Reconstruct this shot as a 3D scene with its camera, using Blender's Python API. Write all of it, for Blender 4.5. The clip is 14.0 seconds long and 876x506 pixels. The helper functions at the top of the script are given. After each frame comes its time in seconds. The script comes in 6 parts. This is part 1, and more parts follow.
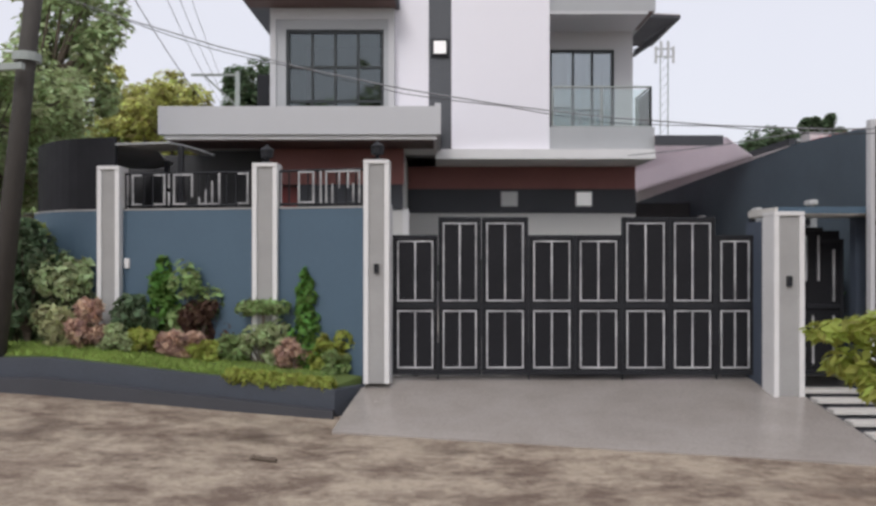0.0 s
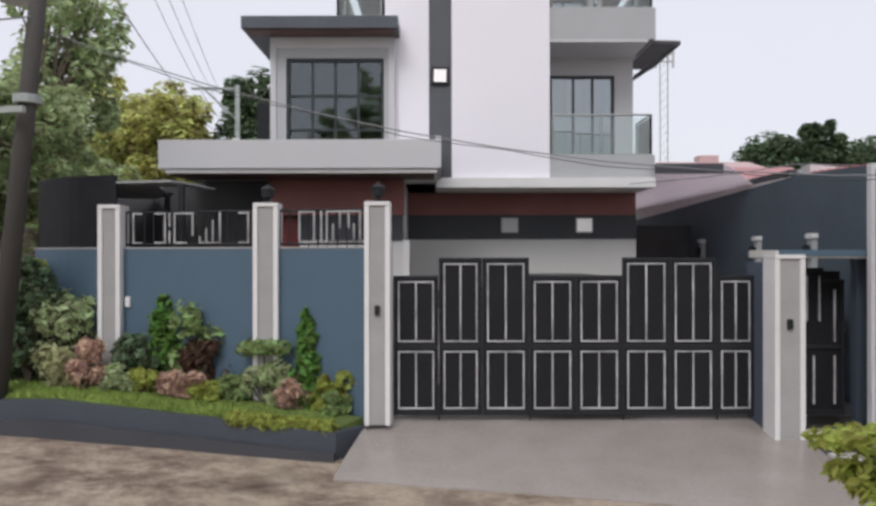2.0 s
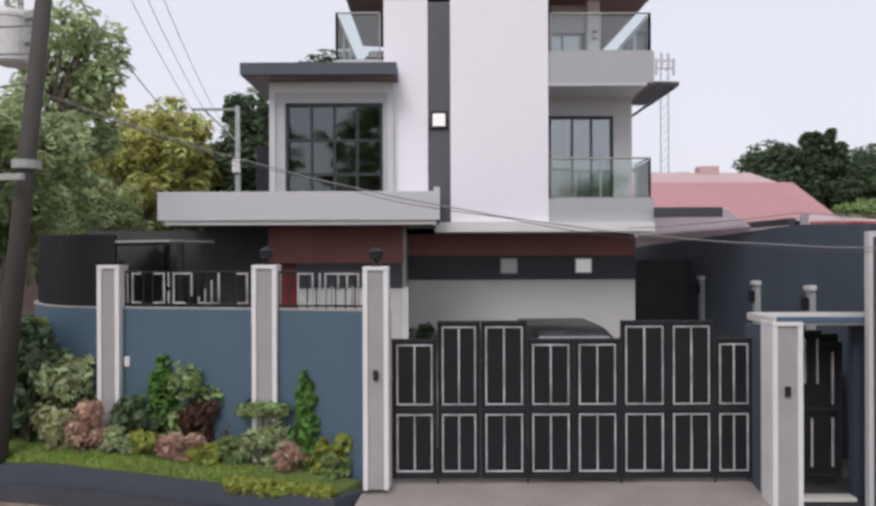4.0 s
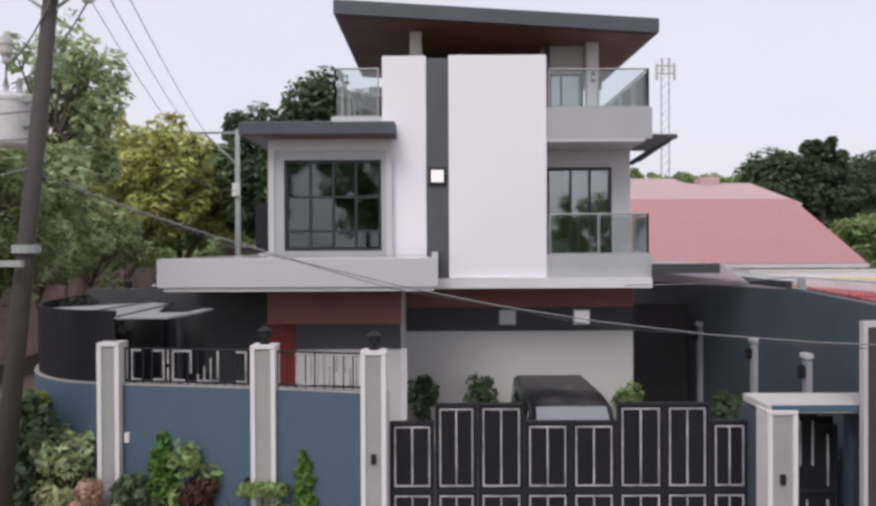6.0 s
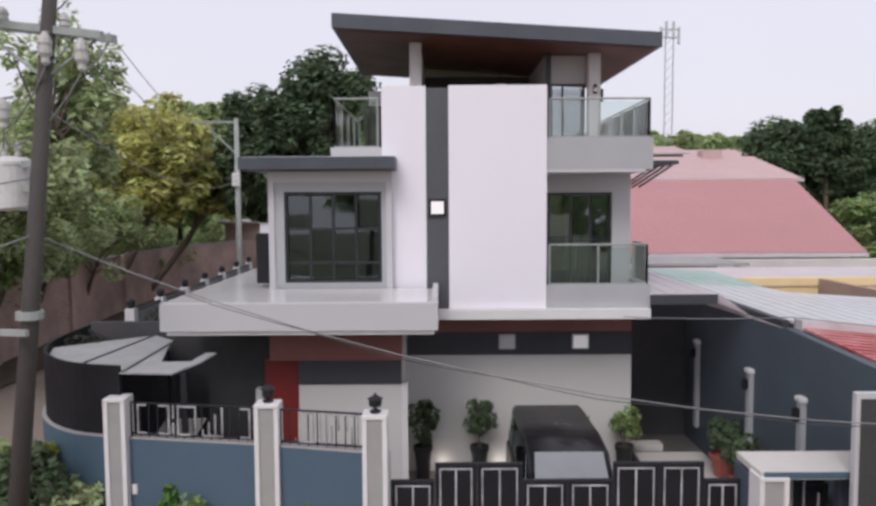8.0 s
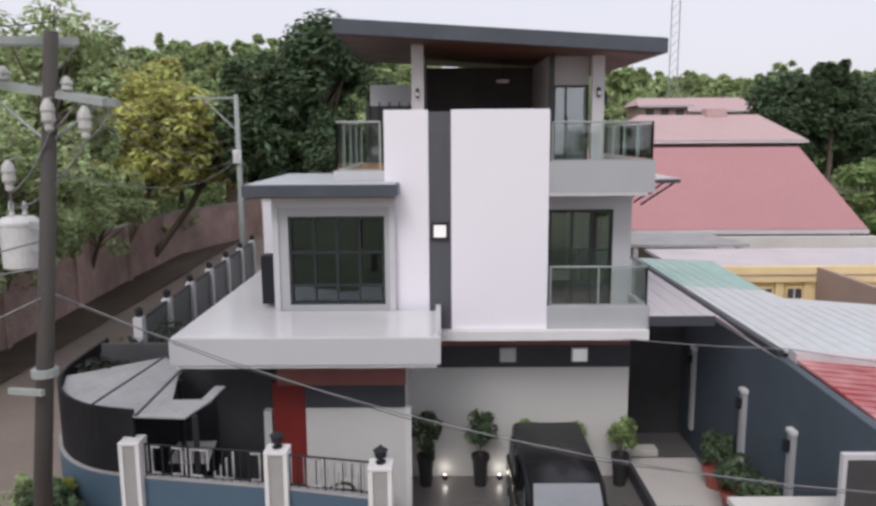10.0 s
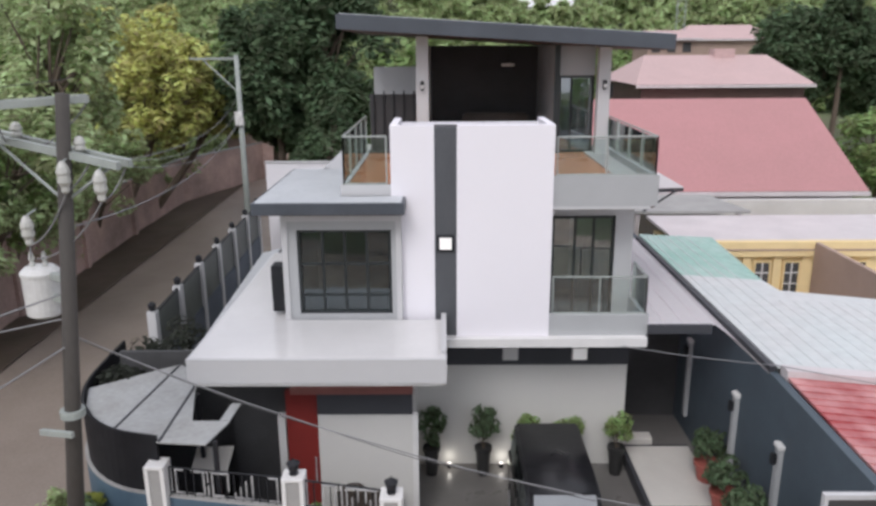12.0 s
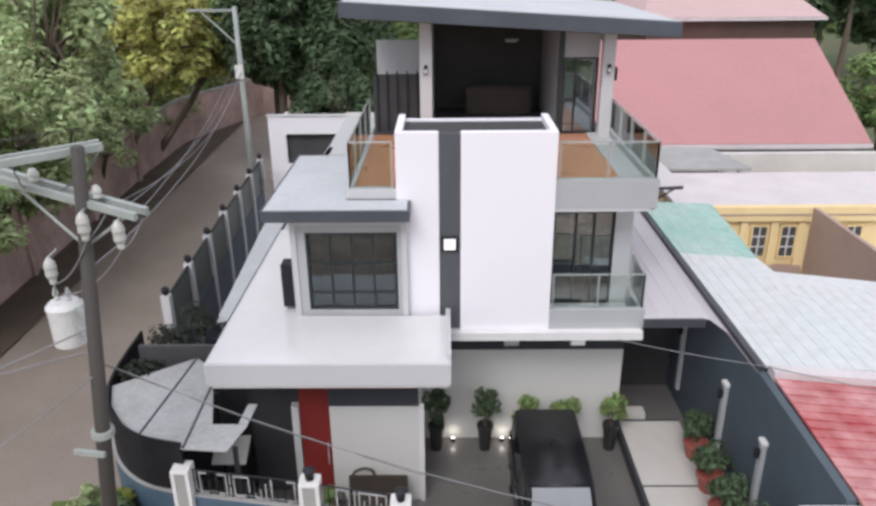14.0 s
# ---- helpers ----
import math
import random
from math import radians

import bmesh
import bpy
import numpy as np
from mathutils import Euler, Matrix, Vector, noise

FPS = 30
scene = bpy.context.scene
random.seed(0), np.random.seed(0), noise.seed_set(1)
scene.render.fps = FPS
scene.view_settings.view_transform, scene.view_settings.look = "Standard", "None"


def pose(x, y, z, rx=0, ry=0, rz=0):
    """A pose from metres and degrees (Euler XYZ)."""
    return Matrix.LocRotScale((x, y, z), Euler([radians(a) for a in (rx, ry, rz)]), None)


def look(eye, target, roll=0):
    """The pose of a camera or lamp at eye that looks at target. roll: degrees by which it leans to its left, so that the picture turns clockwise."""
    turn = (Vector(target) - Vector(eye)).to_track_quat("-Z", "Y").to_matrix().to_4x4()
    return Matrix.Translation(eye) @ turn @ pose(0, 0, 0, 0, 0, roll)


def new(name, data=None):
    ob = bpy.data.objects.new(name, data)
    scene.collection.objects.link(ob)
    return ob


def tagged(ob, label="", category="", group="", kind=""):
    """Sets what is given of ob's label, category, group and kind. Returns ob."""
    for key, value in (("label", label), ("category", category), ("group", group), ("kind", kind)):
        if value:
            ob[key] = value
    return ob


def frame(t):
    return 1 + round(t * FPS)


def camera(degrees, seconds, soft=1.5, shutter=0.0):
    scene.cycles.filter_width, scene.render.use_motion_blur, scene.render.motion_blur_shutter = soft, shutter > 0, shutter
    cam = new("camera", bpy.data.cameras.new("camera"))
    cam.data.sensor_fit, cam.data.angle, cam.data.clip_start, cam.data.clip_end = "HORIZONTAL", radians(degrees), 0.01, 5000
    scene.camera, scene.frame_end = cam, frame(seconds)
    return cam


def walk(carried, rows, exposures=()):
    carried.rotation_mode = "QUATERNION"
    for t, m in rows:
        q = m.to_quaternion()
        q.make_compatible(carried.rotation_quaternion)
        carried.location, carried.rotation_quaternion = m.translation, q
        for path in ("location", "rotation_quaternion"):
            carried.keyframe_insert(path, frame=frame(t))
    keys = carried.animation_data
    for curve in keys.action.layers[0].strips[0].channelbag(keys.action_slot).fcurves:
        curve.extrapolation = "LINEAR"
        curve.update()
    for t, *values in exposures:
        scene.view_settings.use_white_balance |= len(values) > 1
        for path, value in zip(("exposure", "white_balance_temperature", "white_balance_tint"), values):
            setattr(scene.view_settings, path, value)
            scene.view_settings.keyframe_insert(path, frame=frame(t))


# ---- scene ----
cam = camera(61.3, 14.0, soft=2.9)
METRES, EYE, TILT, LEAN, TURN = 10.4, 1.8, 0.0, 0.0, 0.0
ROWS = [
    (0.0, 0.0, 0.0, 0.0, 0.0, 0.0, -0.0),
    (0.5, -0.0003, 0.0003, 0.0103, -0.01, -0.01, 0.01),
    (1.0, -0.0009, 0.0002, 0.0244, -0.02, 0.02, 0.03),
    (1.5, -0.0014, -0.0, 0.0392, -0.02, 0.01, 0.04),
    (2.0, -0.0009, -0.0001, 0.0565, 0.0, 0.01, 0.09),
    (2.5, -0.0009, -0.0008, 0.073, -0.02, 0.02, 0.1),
    (3.0, 0.0, -0.001, 0.0968, 0.01, -0.0, 0.13),
    (5.5, 0.0079, -0.0053, 0.2329, 0.15, -0.13, 0.28),
    (6.0, 0.0087, -0.0065, 0.2695, 0.16, -0.47, 0.26),
    (6.5, 0.0097, -0.007, 0.303, 0.18, -1.1, 0.3),
    (7.0, 0.0101, -0.0068, 0.344, 0.19, -1.99, 0.3),
    (7.5, 0.0108, -0.0076, 0.3807, 0.22, -2.9, 0.31),
    (8.0, 0.0114, -0.0075, 0.4266, 0.24, -4.09, 0.36),
    (10.5, 0.0085, -0.0051, 0.6536, 0.36, -10.58, 0.35),
    (11.0, 0.0063, -0.0039, 0.7054, 0.38, -12.2, 0.34),
    (11.5, 0.004, -0.0023, 0.749, 0.39, -13.65, 0.34),
    (12.0, 0.001, 0.0012, 0.8014, 0.4, -15.5, 0.36),
    (12.5, -0.0015, 0.0038, 0.8462, 0.4, -17.11, 0.37),
    (13.0, -0.0022, 0.0084, 0.8987, 0.43, -18.99, 0.43),
    (13.5, -0.0034, 0.0141, 0.9435, 0.44, -20.62, 0.48),
    (14.0, -0.0048, 0.0197, 0.9981, 0.44, -22.55, 0.5),
]
EXPOSURES = [(0.0, 0.03, 6400, 11), (3.0, 0.03, 6400, 12), (5.5, 0.02, 6400, 15), (8.0, 0.0, 6400, 16), (11.0, 0.07, 6350, 12), (12.5, 0.21, 6320, 11), (14.0, 0.33, 6320, 11)]
walk(cam, [(t, pose(0, 0, EYE, TILT, LEAN, TURN) @ pose(METRES * x, METRES * y, METRES * z, 90 + pitch, roll, yaw)) for t, x, y, z, yaw, pitch, roll in ROWS], EXPOSURES)

# ---------------------------------------------------------------- sky and sun
world = bpy.data.worlds.new("overcast_sky")
scene.world = world
world.use_nodes = True
wn, wl = world.node_tree.nodes, world.node_tree.links
wn.clear()
sky = wn.new("ShaderNodeTexSky")
sky.sky_type = 'NISHITA'
sky.sun_disc = False
sky.sun_elevation, sky.sun_rotation = radians(52), radians(200)
sky.dust_density = 4.0
SKY_STRENGTH, CLOUD, CLOUD_STRENGTH = 0.03, (0.788, 0.778, 0.820), 0.93
bg_sky, bg_cloud, add, wout = wn.new("ShaderNodeBackground"), wn.new("ShaderNodeBackground"), wn.new("ShaderNodeAddShader"), wn.new("ShaderNodeOutputWorld")
bg_sky.inputs["Strength"].default_value = SKY_STRENGTH
bg_cloud.inputs["Strength"].default_value = CLOUD_STRENGTH
wtc, wnoise, wramp = wn.new("ShaderNodeTexCoord"), wn.new("ShaderNodeTexNoise"), wn.new("ShaderNodeMix")
wnoise.inputs["Scale"].default_value, wnoise.inputs["Detail"].default_value = 2.2, 4
wramp.data_type = 'RGBA'
wramp.inputs[6].default_value = (CLOUD[0] * 0.93, CLOUD[1] * 0.93, CLOUD[2] * 0.94, 1)
wramp.inputs[7].default_value = (CLOUD[0] * 1.04, CLOUD[1] * 1.04, CLOUD[2] * 1.03, 1)
wl.new(wtc.outputs["Generated"], wnoise.inputs["Vector"])
wl.new(wnoise.outputs["Fac"], wramp.inputs[0])
wl.new(wramp.outputs[2], bg_cloud.inputs["Color"])
wl.new(sky.outputs[0], bg_sky.inputs["Color"])
wl.new(bg_sky.outputs[0], add.inputs[0])
wl.new(bg_cloud.outputs[0], add.inputs[1])
wl.new(add.outputs[0], wout.inputs["Surface"])
sun = new("sun", bpy.data.lights.new("sun", 'SUN'))
sun.data.energy, sun.data.angle, sun.data.color = 1.25, radians(25), (1.0, 0.985, 0.97)
sun.matrix_world = look((-10, -18, 34), (0, 14, 0))

# ---------------------------------------------------------------- materials
def mat(name, color, rough=0.7, vary=0.25, fine=40.0, coarse=1.2, bump=0.15, metal=0.0, tint=None, rand=0.0, spec=0.5, streak=1.0):
    """A surface with fine grain, coarse stains towards tint, and relief; metres, object space."""
    m = bpy.data.materials.new(name)
    m.use_nodes = True
    n, l = m.node_tree.nodes, m.node_tree.links
    b = n["Principled BSDF"]
    b.inputs["Metallic"].default_value = metal
    b.inputs["Specular IOR Level"].default_value = spec
    tc, mp = n.new("ShaderNodeTexCoord"), n.new("ShaderNodeMapping")
    mp.inputs["Scale"].default_value = (1, 1, streak)
    l.new(tc.outputs["Object"], mp.inputs["Vector"])
    nf, nc = n.new("ShaderNodeTexNoise"), n.new("ShaderNodeTexNoise")
    nf.inputs["Scale"].default_value, nf.inputs["Detail"].default_value = fine, 3
    nc.inputs["Scale"].default_value, nc.inputs["Detail"].default_value, nc.inputs["Roughness"].default_value = coarse, 6, 0.65
    l.new(mp.outputs[0], nf.inputs["Vector"])
    l.new(mp.outputs[0], nc.inputs["Vector"])
    t = tint or tuple(c * 0.55 for c in color)
    ramp = n.new("ShaderNodeMapRange")
    ramp.inputs[1].default_value, ramp.inputs[2].default_value = 0.35, 0.75
    ramp.inputs[4].default_value = min(1.0, vary * 2)
    l.new(nc.outputs["Fac"], ramp.inputs[0])
    mix = n.new("ShaderNodeMix")
    mix.data_type = 'RGBA'
    mix.inputs[6].default_value, mix.inputs[7].default_value = (*color, 1), (*t, 1)
    l.new(ramp.outputs[0], mix.inputs[0])
    hsv = n.new("ShaderNodeHueSaturation")
    l.new(mix.outputs[2], hsv.inputs["Color"])
    val = n.new("ShaderNodeMapRange")
    val.inputs[3].default_value, val.inputs[4].default_value = 1 - vary * 0.6, 1 + vary * 0.6
    l.new(nf.outputs["Fac"], val.inputs[0])
    last = val.outputs[0]
    if rand:
        geo, mr, mu = n.new("ShaderNodeNewGeometry"), n.new("ShaderNodeMapRange"), n.new("ShaderNodeMath")
        mr.inputs[3].default_value, mr.inputs[4].default_value = 1 - rand, 1 + rand
        mu.operation = 'MULTIPLY'
        l.new(geo.outputs["Random Per Island"], mr.inputs[0])
        l.new(mr.outputs[0], mu.inputs[0])
        l.new(last, mu.inputs[1])
        last = mu.outputs[0]
        hr = n.new("ShaderNodeMapRange")
        hr.inputs[3].default_value, hr.inputs[4].default_value = 0.5 - rand * 0.07, 0.5 + rand * 0.05
        l.new(geo.outputs["Random Per Island"], hr.inputs[0])
        l.new(hr.outputs[0], hsv.inputs["Hue"])
    l.new(last, hsv.inputs["Value"])
    l.new(hsv.outputs[0], b.inputs["Base Color"])
    rr = n.new("ShaderNodeMapRange")
    rr.inputs[3].default_value, rr.inputs[4].default_value = max(0.02, rough - 0.12), min(1, rough + 0.12)
    l.new(nc.outputs["Fac"], rr.inputs[0])
    l.new(rr.outputs[0], b.inputs["Roughness"])
    if bump:
        bp = n.new("ShaderNodeBump")
        bp.inputs["Strength"].default_value, bp.inputs["Distance"].default_value = bump, 0.01
        l.new(nf.outputs["Fac"], bp.inputs["Height"])
        l.new(bp.outputs[0], b.inputs["Normal"])
    return m


def glass_mat(name, color, rough=0.03, alpha_mix=0.5, gloss=(1.0, 1.0, 1.0)):
    """Clear thin glass: a mix of clear passage and mirror gloss."""
    m = bpy.data.materials.new(name)
    m.use_nodes = True
    n, l = m.node_tree.nodes, m.node_tree.links
    n.remove(n["Principled BSDF"])
    tr, gl, mx, fr = n.new("ShaderNodeBsdfTransparent"), n.new("ShaderNodeBsdfGlossy"), n.new("ShaderNodeMixShader"), n.new("ShaderNodeFresnel")
    tr.inputs[0].default_value = (*color, 1)
    gl.inputs["Roughness"].default_value = rough
    gl.inputs["Color"].default_value = (*gloss, 1)
    fr.inputs[0].default_value = 1.5
    ml = n.new("ShaderNodeMath")
    ml.operation = 'ADD'
    ml.inputs[1].default_value = alpha_mix
    l.new(fr.outputs[0], ml.inputs[0])
    l.new(ml.outputs[0], mx.inputs[0])
    l.new(tr.outputs[0], mx.inputs[1])
    l.new(gl.outputs[0], mx.inputs[2])
    l.new(mx.outputs[0], n["Material Output"].inputs[0])
    return m


def lamp_mat(name, color, strength):
    m = bpy.data.materials.new(name)
    m.use_nodes = True
    b = m.node_tree.nodes["Principled BSDF"]
    b.inputs["Base Color"].default_value = (*color, 1)
    b.inputs["Emission Color"].default_value = (*color, 1)
    b.inputs["Emission Strength"].default_value = strength
    return m


M_WHITE = mat("white_render", (0.81, 0.79, 0.835), 0.75, 0.05, 60, 0.6, 0.05, tint=(0.72, 0.70, 0.73))
M_LGREY = mat("light_grey_render", (0.52, 0.52, 0.53), 0.7, 0.10, 50, 0.7, 0.08, tint=(0.44, 0.44, 0.45))
M_GREY = mat("grey_render", (0.40, 0.41, 0.42), 0.7, 0.10, 50, 0.8, 0.08)
M_GREIGE = mat("greige_render", (0.62, 0.61, 0.585), 0.75, 0.08, 50, 0.6, 0.06, tint=(0.48, 0.47, 0.44))
M_CHAR = mat("charcoal_paint", (0.052, 0.054, 0.063), 0.6, 0.2, 50, 1.0, 0.08)
M_STRIP = mat("charcoal_strip_paint", (0.085, 0.09, 0.10), 0.55, 0.2, 30, 0.8, 0.08, streak=0.3)
M_EAVE = mat("dark_metal_eave", (0.056, 0.064, 0.078), 0.5, 0.25, 20, 0.9, 0.08, tint=(0.095, 0.11, 0.135))
M_SOFFIT = mat("brown_soffit", (0.10, 0.055, 0.045), 0.55, 0.3, 30, 1.0, 0.1)
M_MAROON = mat("maroon_paint", (0.30, 0.115, 0.10), 0.6, 0.25, 40, 0.9, 0.08)
M_RED = mat("red_door_paint", (0.26, 0.035, 0.03), 0.45, 0.2, 25, 0.8, 0.06)
M_BLUE = mat("slate_blue_paint", (0.068, 0.115, 0.162), 0.6, 0.18, 45, 0.7, 0.08, tint=(0.06, 0.095, 0.135))
M_NAVY = mat("navy_block_wall", (0.075, 0.095, 0.13), 0.65, 0.25, 35, 0.7, 0.15, tint=(0.05, 0.06, 0.08))
M_CONC = mat("pillar_concrete", (0.36, 0.355, 0.345), 0.8, 0.2, 60, 1.2, 0.2)
M_TRIMW = mat("white_trim", (0.72, 0.71, 0.70), 0.6, 0.12, 50, 1.5, 0.05)
M_BLACK = mat("black_steel", (0.028, 0.029, 0.033), 0.45, 0.3, 40, 1.5, 0.08, spec=0.15)
M_SHEET = mat("black_sheet", (0.020, 0.020, 0.023), 0.55, 0.3, 25, 1.5, 0.05, spec=0.12)
M_SILVER = mat("silver_trim", (0.60, 0.60, 0.61), 0.4, 0.45, 25, 2.2, 0.05, tint=(0.06, 0.06, 0.065))
M_APRON = mat("grey_concrete", (0.33, 0.30, 0.275), 0.23, 0.3, 30, 1.3, 0.12, tint=(0.235, 0.205, 0.18))
M_YARD = mat("wet_yard_concrete", (0.165, 0.157, 0.15), 0.3, 0.25, 30, 0.8, 0.1)
M_LANE = mat("lane_concrete", (0.27, 0.225, 0.195), 0.45, 0.35, 14, 0.3, 0.3, tint=(0.19, 0.155, 0.13))
M_TERR = mat("terrace_screed", (0.66, 0.65, 0.65), 0.16, 0.1, 30, 0.7, 0.04)
M_TILE = mat("terracotta_tile", (0.60, 0.27, 0.14), 0.3, 0.2, 20, 1.0, 0.05)
M_SLABW = mat("pale_slab", (0.62, 0.60, 0.56), 0.4, 0.12, 30, 1.0, 0.08)
# Shade of rooms and recesses put into one colour; also for dark panels, windows.
M_DARKSHADE = mat("room_shade_and_dark_panel", (0.060, 0.060, 0.062), 0.7, 0.3, 20, 1.0, 0.05)
M_FRAME = mat("black_window_frame", (0.022, 0.028, 0.03), 0.4, 0.2, 40, 1.0, 0.03)
M_CURT = mat("pale_curtain", (0.45, 0.46, 0.47), 0.9, 0.2, 8, 2, 0.2)
M_PINK = mat("pink_metal_roof", (0.44, 0.205, 0.208), 0.55, 0.3, 9, 0.16, 0.08, tint=(0.36, 0.19, 0.185))
M_PALEPINK = mat("bleached_pink_roof", (0.52, 0.36, 0.35), 0.55, 0.3, 6, 0.2, 0.06, tint=(0.42, 0.31, 0.30))
M_REDROOF = mat("red_metal_roof", (0.36, 0.04, 0.045), 0.38, 0.5, 2, 0.5, 0.05, tint=(0.62, 0.42, 0.41))
M_GREENROOF = mat("pale_green_roof", (0.22, 0.44, 0.37), 0.4, 0.4, 4, 0.5, 0.05, tint=(0.50, 0.58, 0.55))
M_ZINC = mat("bleached_roof_sheet", (0.56, 0.60, 0.60), 0.4, 0.3, 4, 0.35, 0.05, tint=(0.60, 0.55, 0.55))
M_PALEROOF = mat("pale_metal_roof", (0.63, 0.58, 0.585), 0.4, 0.2, 8, 0.5, 0.05)
M_SHEDROOF = mat("zinc_sheet", (0.50, 0.52, 0.54), 0.4, 0.25, 12, 0.8, 0.05, tint=(0.36, 0.38, 0.40))
M_YELLOW = mat("yellow_render", (0.80, 0.63, 0.34), 0.75, 0.15, 40, 0.8, 0.06)
M_PEACH = mat("peach_render", (0.40, 0.29, 0.24), 0.75, 0.15, 40, 0.8, 0.06)
M_BLOCK = mat("bare_block_wall", (0.54, 0.385, 0.345), 0.85, 0.42, 8, 0.35, 0.4, tint=(0.17, 0.135, 0.12))
M_POLE = mat("weathered_pole_wood", (0.070, 0.063, 0.057), 0.8, 0.35, 30, 1.5, 0.4, streak=0.2)
M_STEELP = mat("galvanised_pole", (0.33, 0.36, 0.34), 0.5, 0.25, 30, 1.5, 0.1)
M_WIRE = mat("wire_sheath", (0.05, 0.05, 0.052), 0.6, 0.2, 40, 1, 0.0)
M_CABLE = mat("grey_cable", (0.22, 0.22, 0.23), 0.5, 0.2, 40, 1, 0.0)
M_CERAM = mat("pale_insulator", (0.48, 0.48, 0.45), 0.3, 0.15, 30, 2, 0.03)
M_TRANSF = mat("white_tank_paint", (0.62, 0.62, 0.61), 0.4, 0.2, 20, 2, 0.05)
M_GRASS = mat("lawn_grass", (0.27, 0.38, 0.08), 0.8, 0.3, 60, 2, 0.3, rand=0.35)
M_SOIL = mat("garden_soil", (0.10, 0.14, 0.035), 0.9, 0.3, 30, 2, 0.4)
M_CURB = mat("dark_kerb_paint", (0.055, 0.064, 0.082), 0.6, 0.3, 30, 1.2, 0.2, tint=(0.045, 0.05, 0.06))
M_EARTH = mat("green_ground", (0.11, 0.14, 0.065), 0.9, 0.4, 6, 0.2, 0.4, tint=(0.11, 0.085, 0.06))
M_CARK = mat("black_car_paint", (0.015, 0.015, 0.017), 0.3, 0.1, 40, 1, 0.0)
M_TYRE = mat("tyre_rubber", (0.02, 0.02, 0.02), 0.8, 0.2, 60, 2, 0.1)
M_POT = mat("red_clay_pot", (0.36, 0.10, 0.08), 0.6, 0.25, 25, 2, 0.1)
M_POTK = mat("black_pot", (0.03, 0.03, 0.03), 0.5, 0.2, 25, 2, 0.1)
M_BARK = mat("tree_bark", (0.13, 0.10, 0.075), 0.9, 0.35, 25, 2, 0.5, streak=0.3)
M_WOOD = mat("bench_wood", (0.07, 0.055, 0.045), 0.6, 0.3, 25, 2, 0.2)
M_GLASS = glass_mat("window_glass", (0.30, 0.36, 0.37), 0.03, 0.10, (0.74, 0.82, 0.85))
M_DOORG = glass_mat("sliding_door_glass", (0.55, 0.60, 0.61), 0.03, 0.24, (0.86, 0.91, 0.94))
M_RAILG = glass_mat("balcony_glass", (0.86, 0.91, 0.90), 0.02, 0.04)
M_POLY = mat("translucent_sheet", (0.86, 0.87, 0.88), 0.4, 0.2, 10, 0.6, 0.03, tint=(0.76, 0.76, 0.78))
_n, _l = M_POLY.node_tree.nodes, M_POLY.node_tree.links
_t, _m = _n.new("ShaderNodeBsdfTranslucent"), _n.new("ShaderNodeMixShader")
_t.inputs["Color"].default_value = (0.97, 0.88, 0.91, 1)
_m.inputs[0].default_value = 0.55
_l.new(_n["Principled BSDF"].outputs[0], _m.inputs[1])
_l.new(_t.outputs[0], _m.inputs[2])
_l.new(_m.outputs[0], _n["Material Output"].inputs[0])
M_LEANTO = mat("weathered_lean_to_sheet", (0.37, 0.38, 0.385), 0.5, 0.4, 10, 0.9, 0.06, tint=(0.24, 0.235, 0.22))
M_FENCE = mat("grey_green_fence_sheet", (0.085, 0.098, 0.098), 0.5, 0.4, 20, 0.9, 0.08, tint=(0.05, 0.055, 0.05))
M_FIGURE = mat("worn_white_bar_paint", (0.46, 0.46, 0.46), 0.5, 0.5, 30, 3.0, 0.05, tint=(0.10, 0.10, 0.11))
M_WALLE = mat("grey_blue_wall_paint", (0.076, 0.102, 0.126), 0.65, 0.3, 35, 0.5, 0.12, tint=(0.055, 0.068, 0.08))
M_LIGHTW = mat("off_white_plaster", (0.66, 0.64, 0.62), 0.8, 0.25, 30, 0.5, 0.1, tint=(0.42, 0.40, 0.38))
M_VERGE = mat("dark_wet_soil", (0.085, 0.060, 0.045), 0.8, 0.4, 12, 0.8, 0.6, tint=(0.05, 0.045, 0.03))
M_LAMPW = lamp_mat("lamp_glow", (0.9, 0.88, 0.86), 0.22)
M_LAMPD = mat("lamp_opal", (0.66, 0.66, 0.65), 0.4, 0.05, 40, 1, 0.0)


def leaf_mat(name, color, tint, rand=0.4):
    m = mat(name, color, 0.6, 0.3, 5, 0.5, 0, tint=tint, rand=rand, spec=0.3)
    b = m.node_tree.nodes["Principled BSDF"]
    n, l = m.node_tree.nodes, m.node_tree.links
    tl, mx = n.new("ShaderNodeBsdfTranslucent"), n.new("ShaderNodeMixShader")
    src = b.inputs["Base Color"].links[0].from_socket
    l.new(src, tl.inputs["Color"])
    mx.inputs[0].default_value = 0.5
    l.new(b.outputs[0], mx.inputs[1])
    l.new(tl.outputs[0], mx.inputs[2])
    l.new(mx.outputs[0], n["Material Output"].inputs[0])
    return m


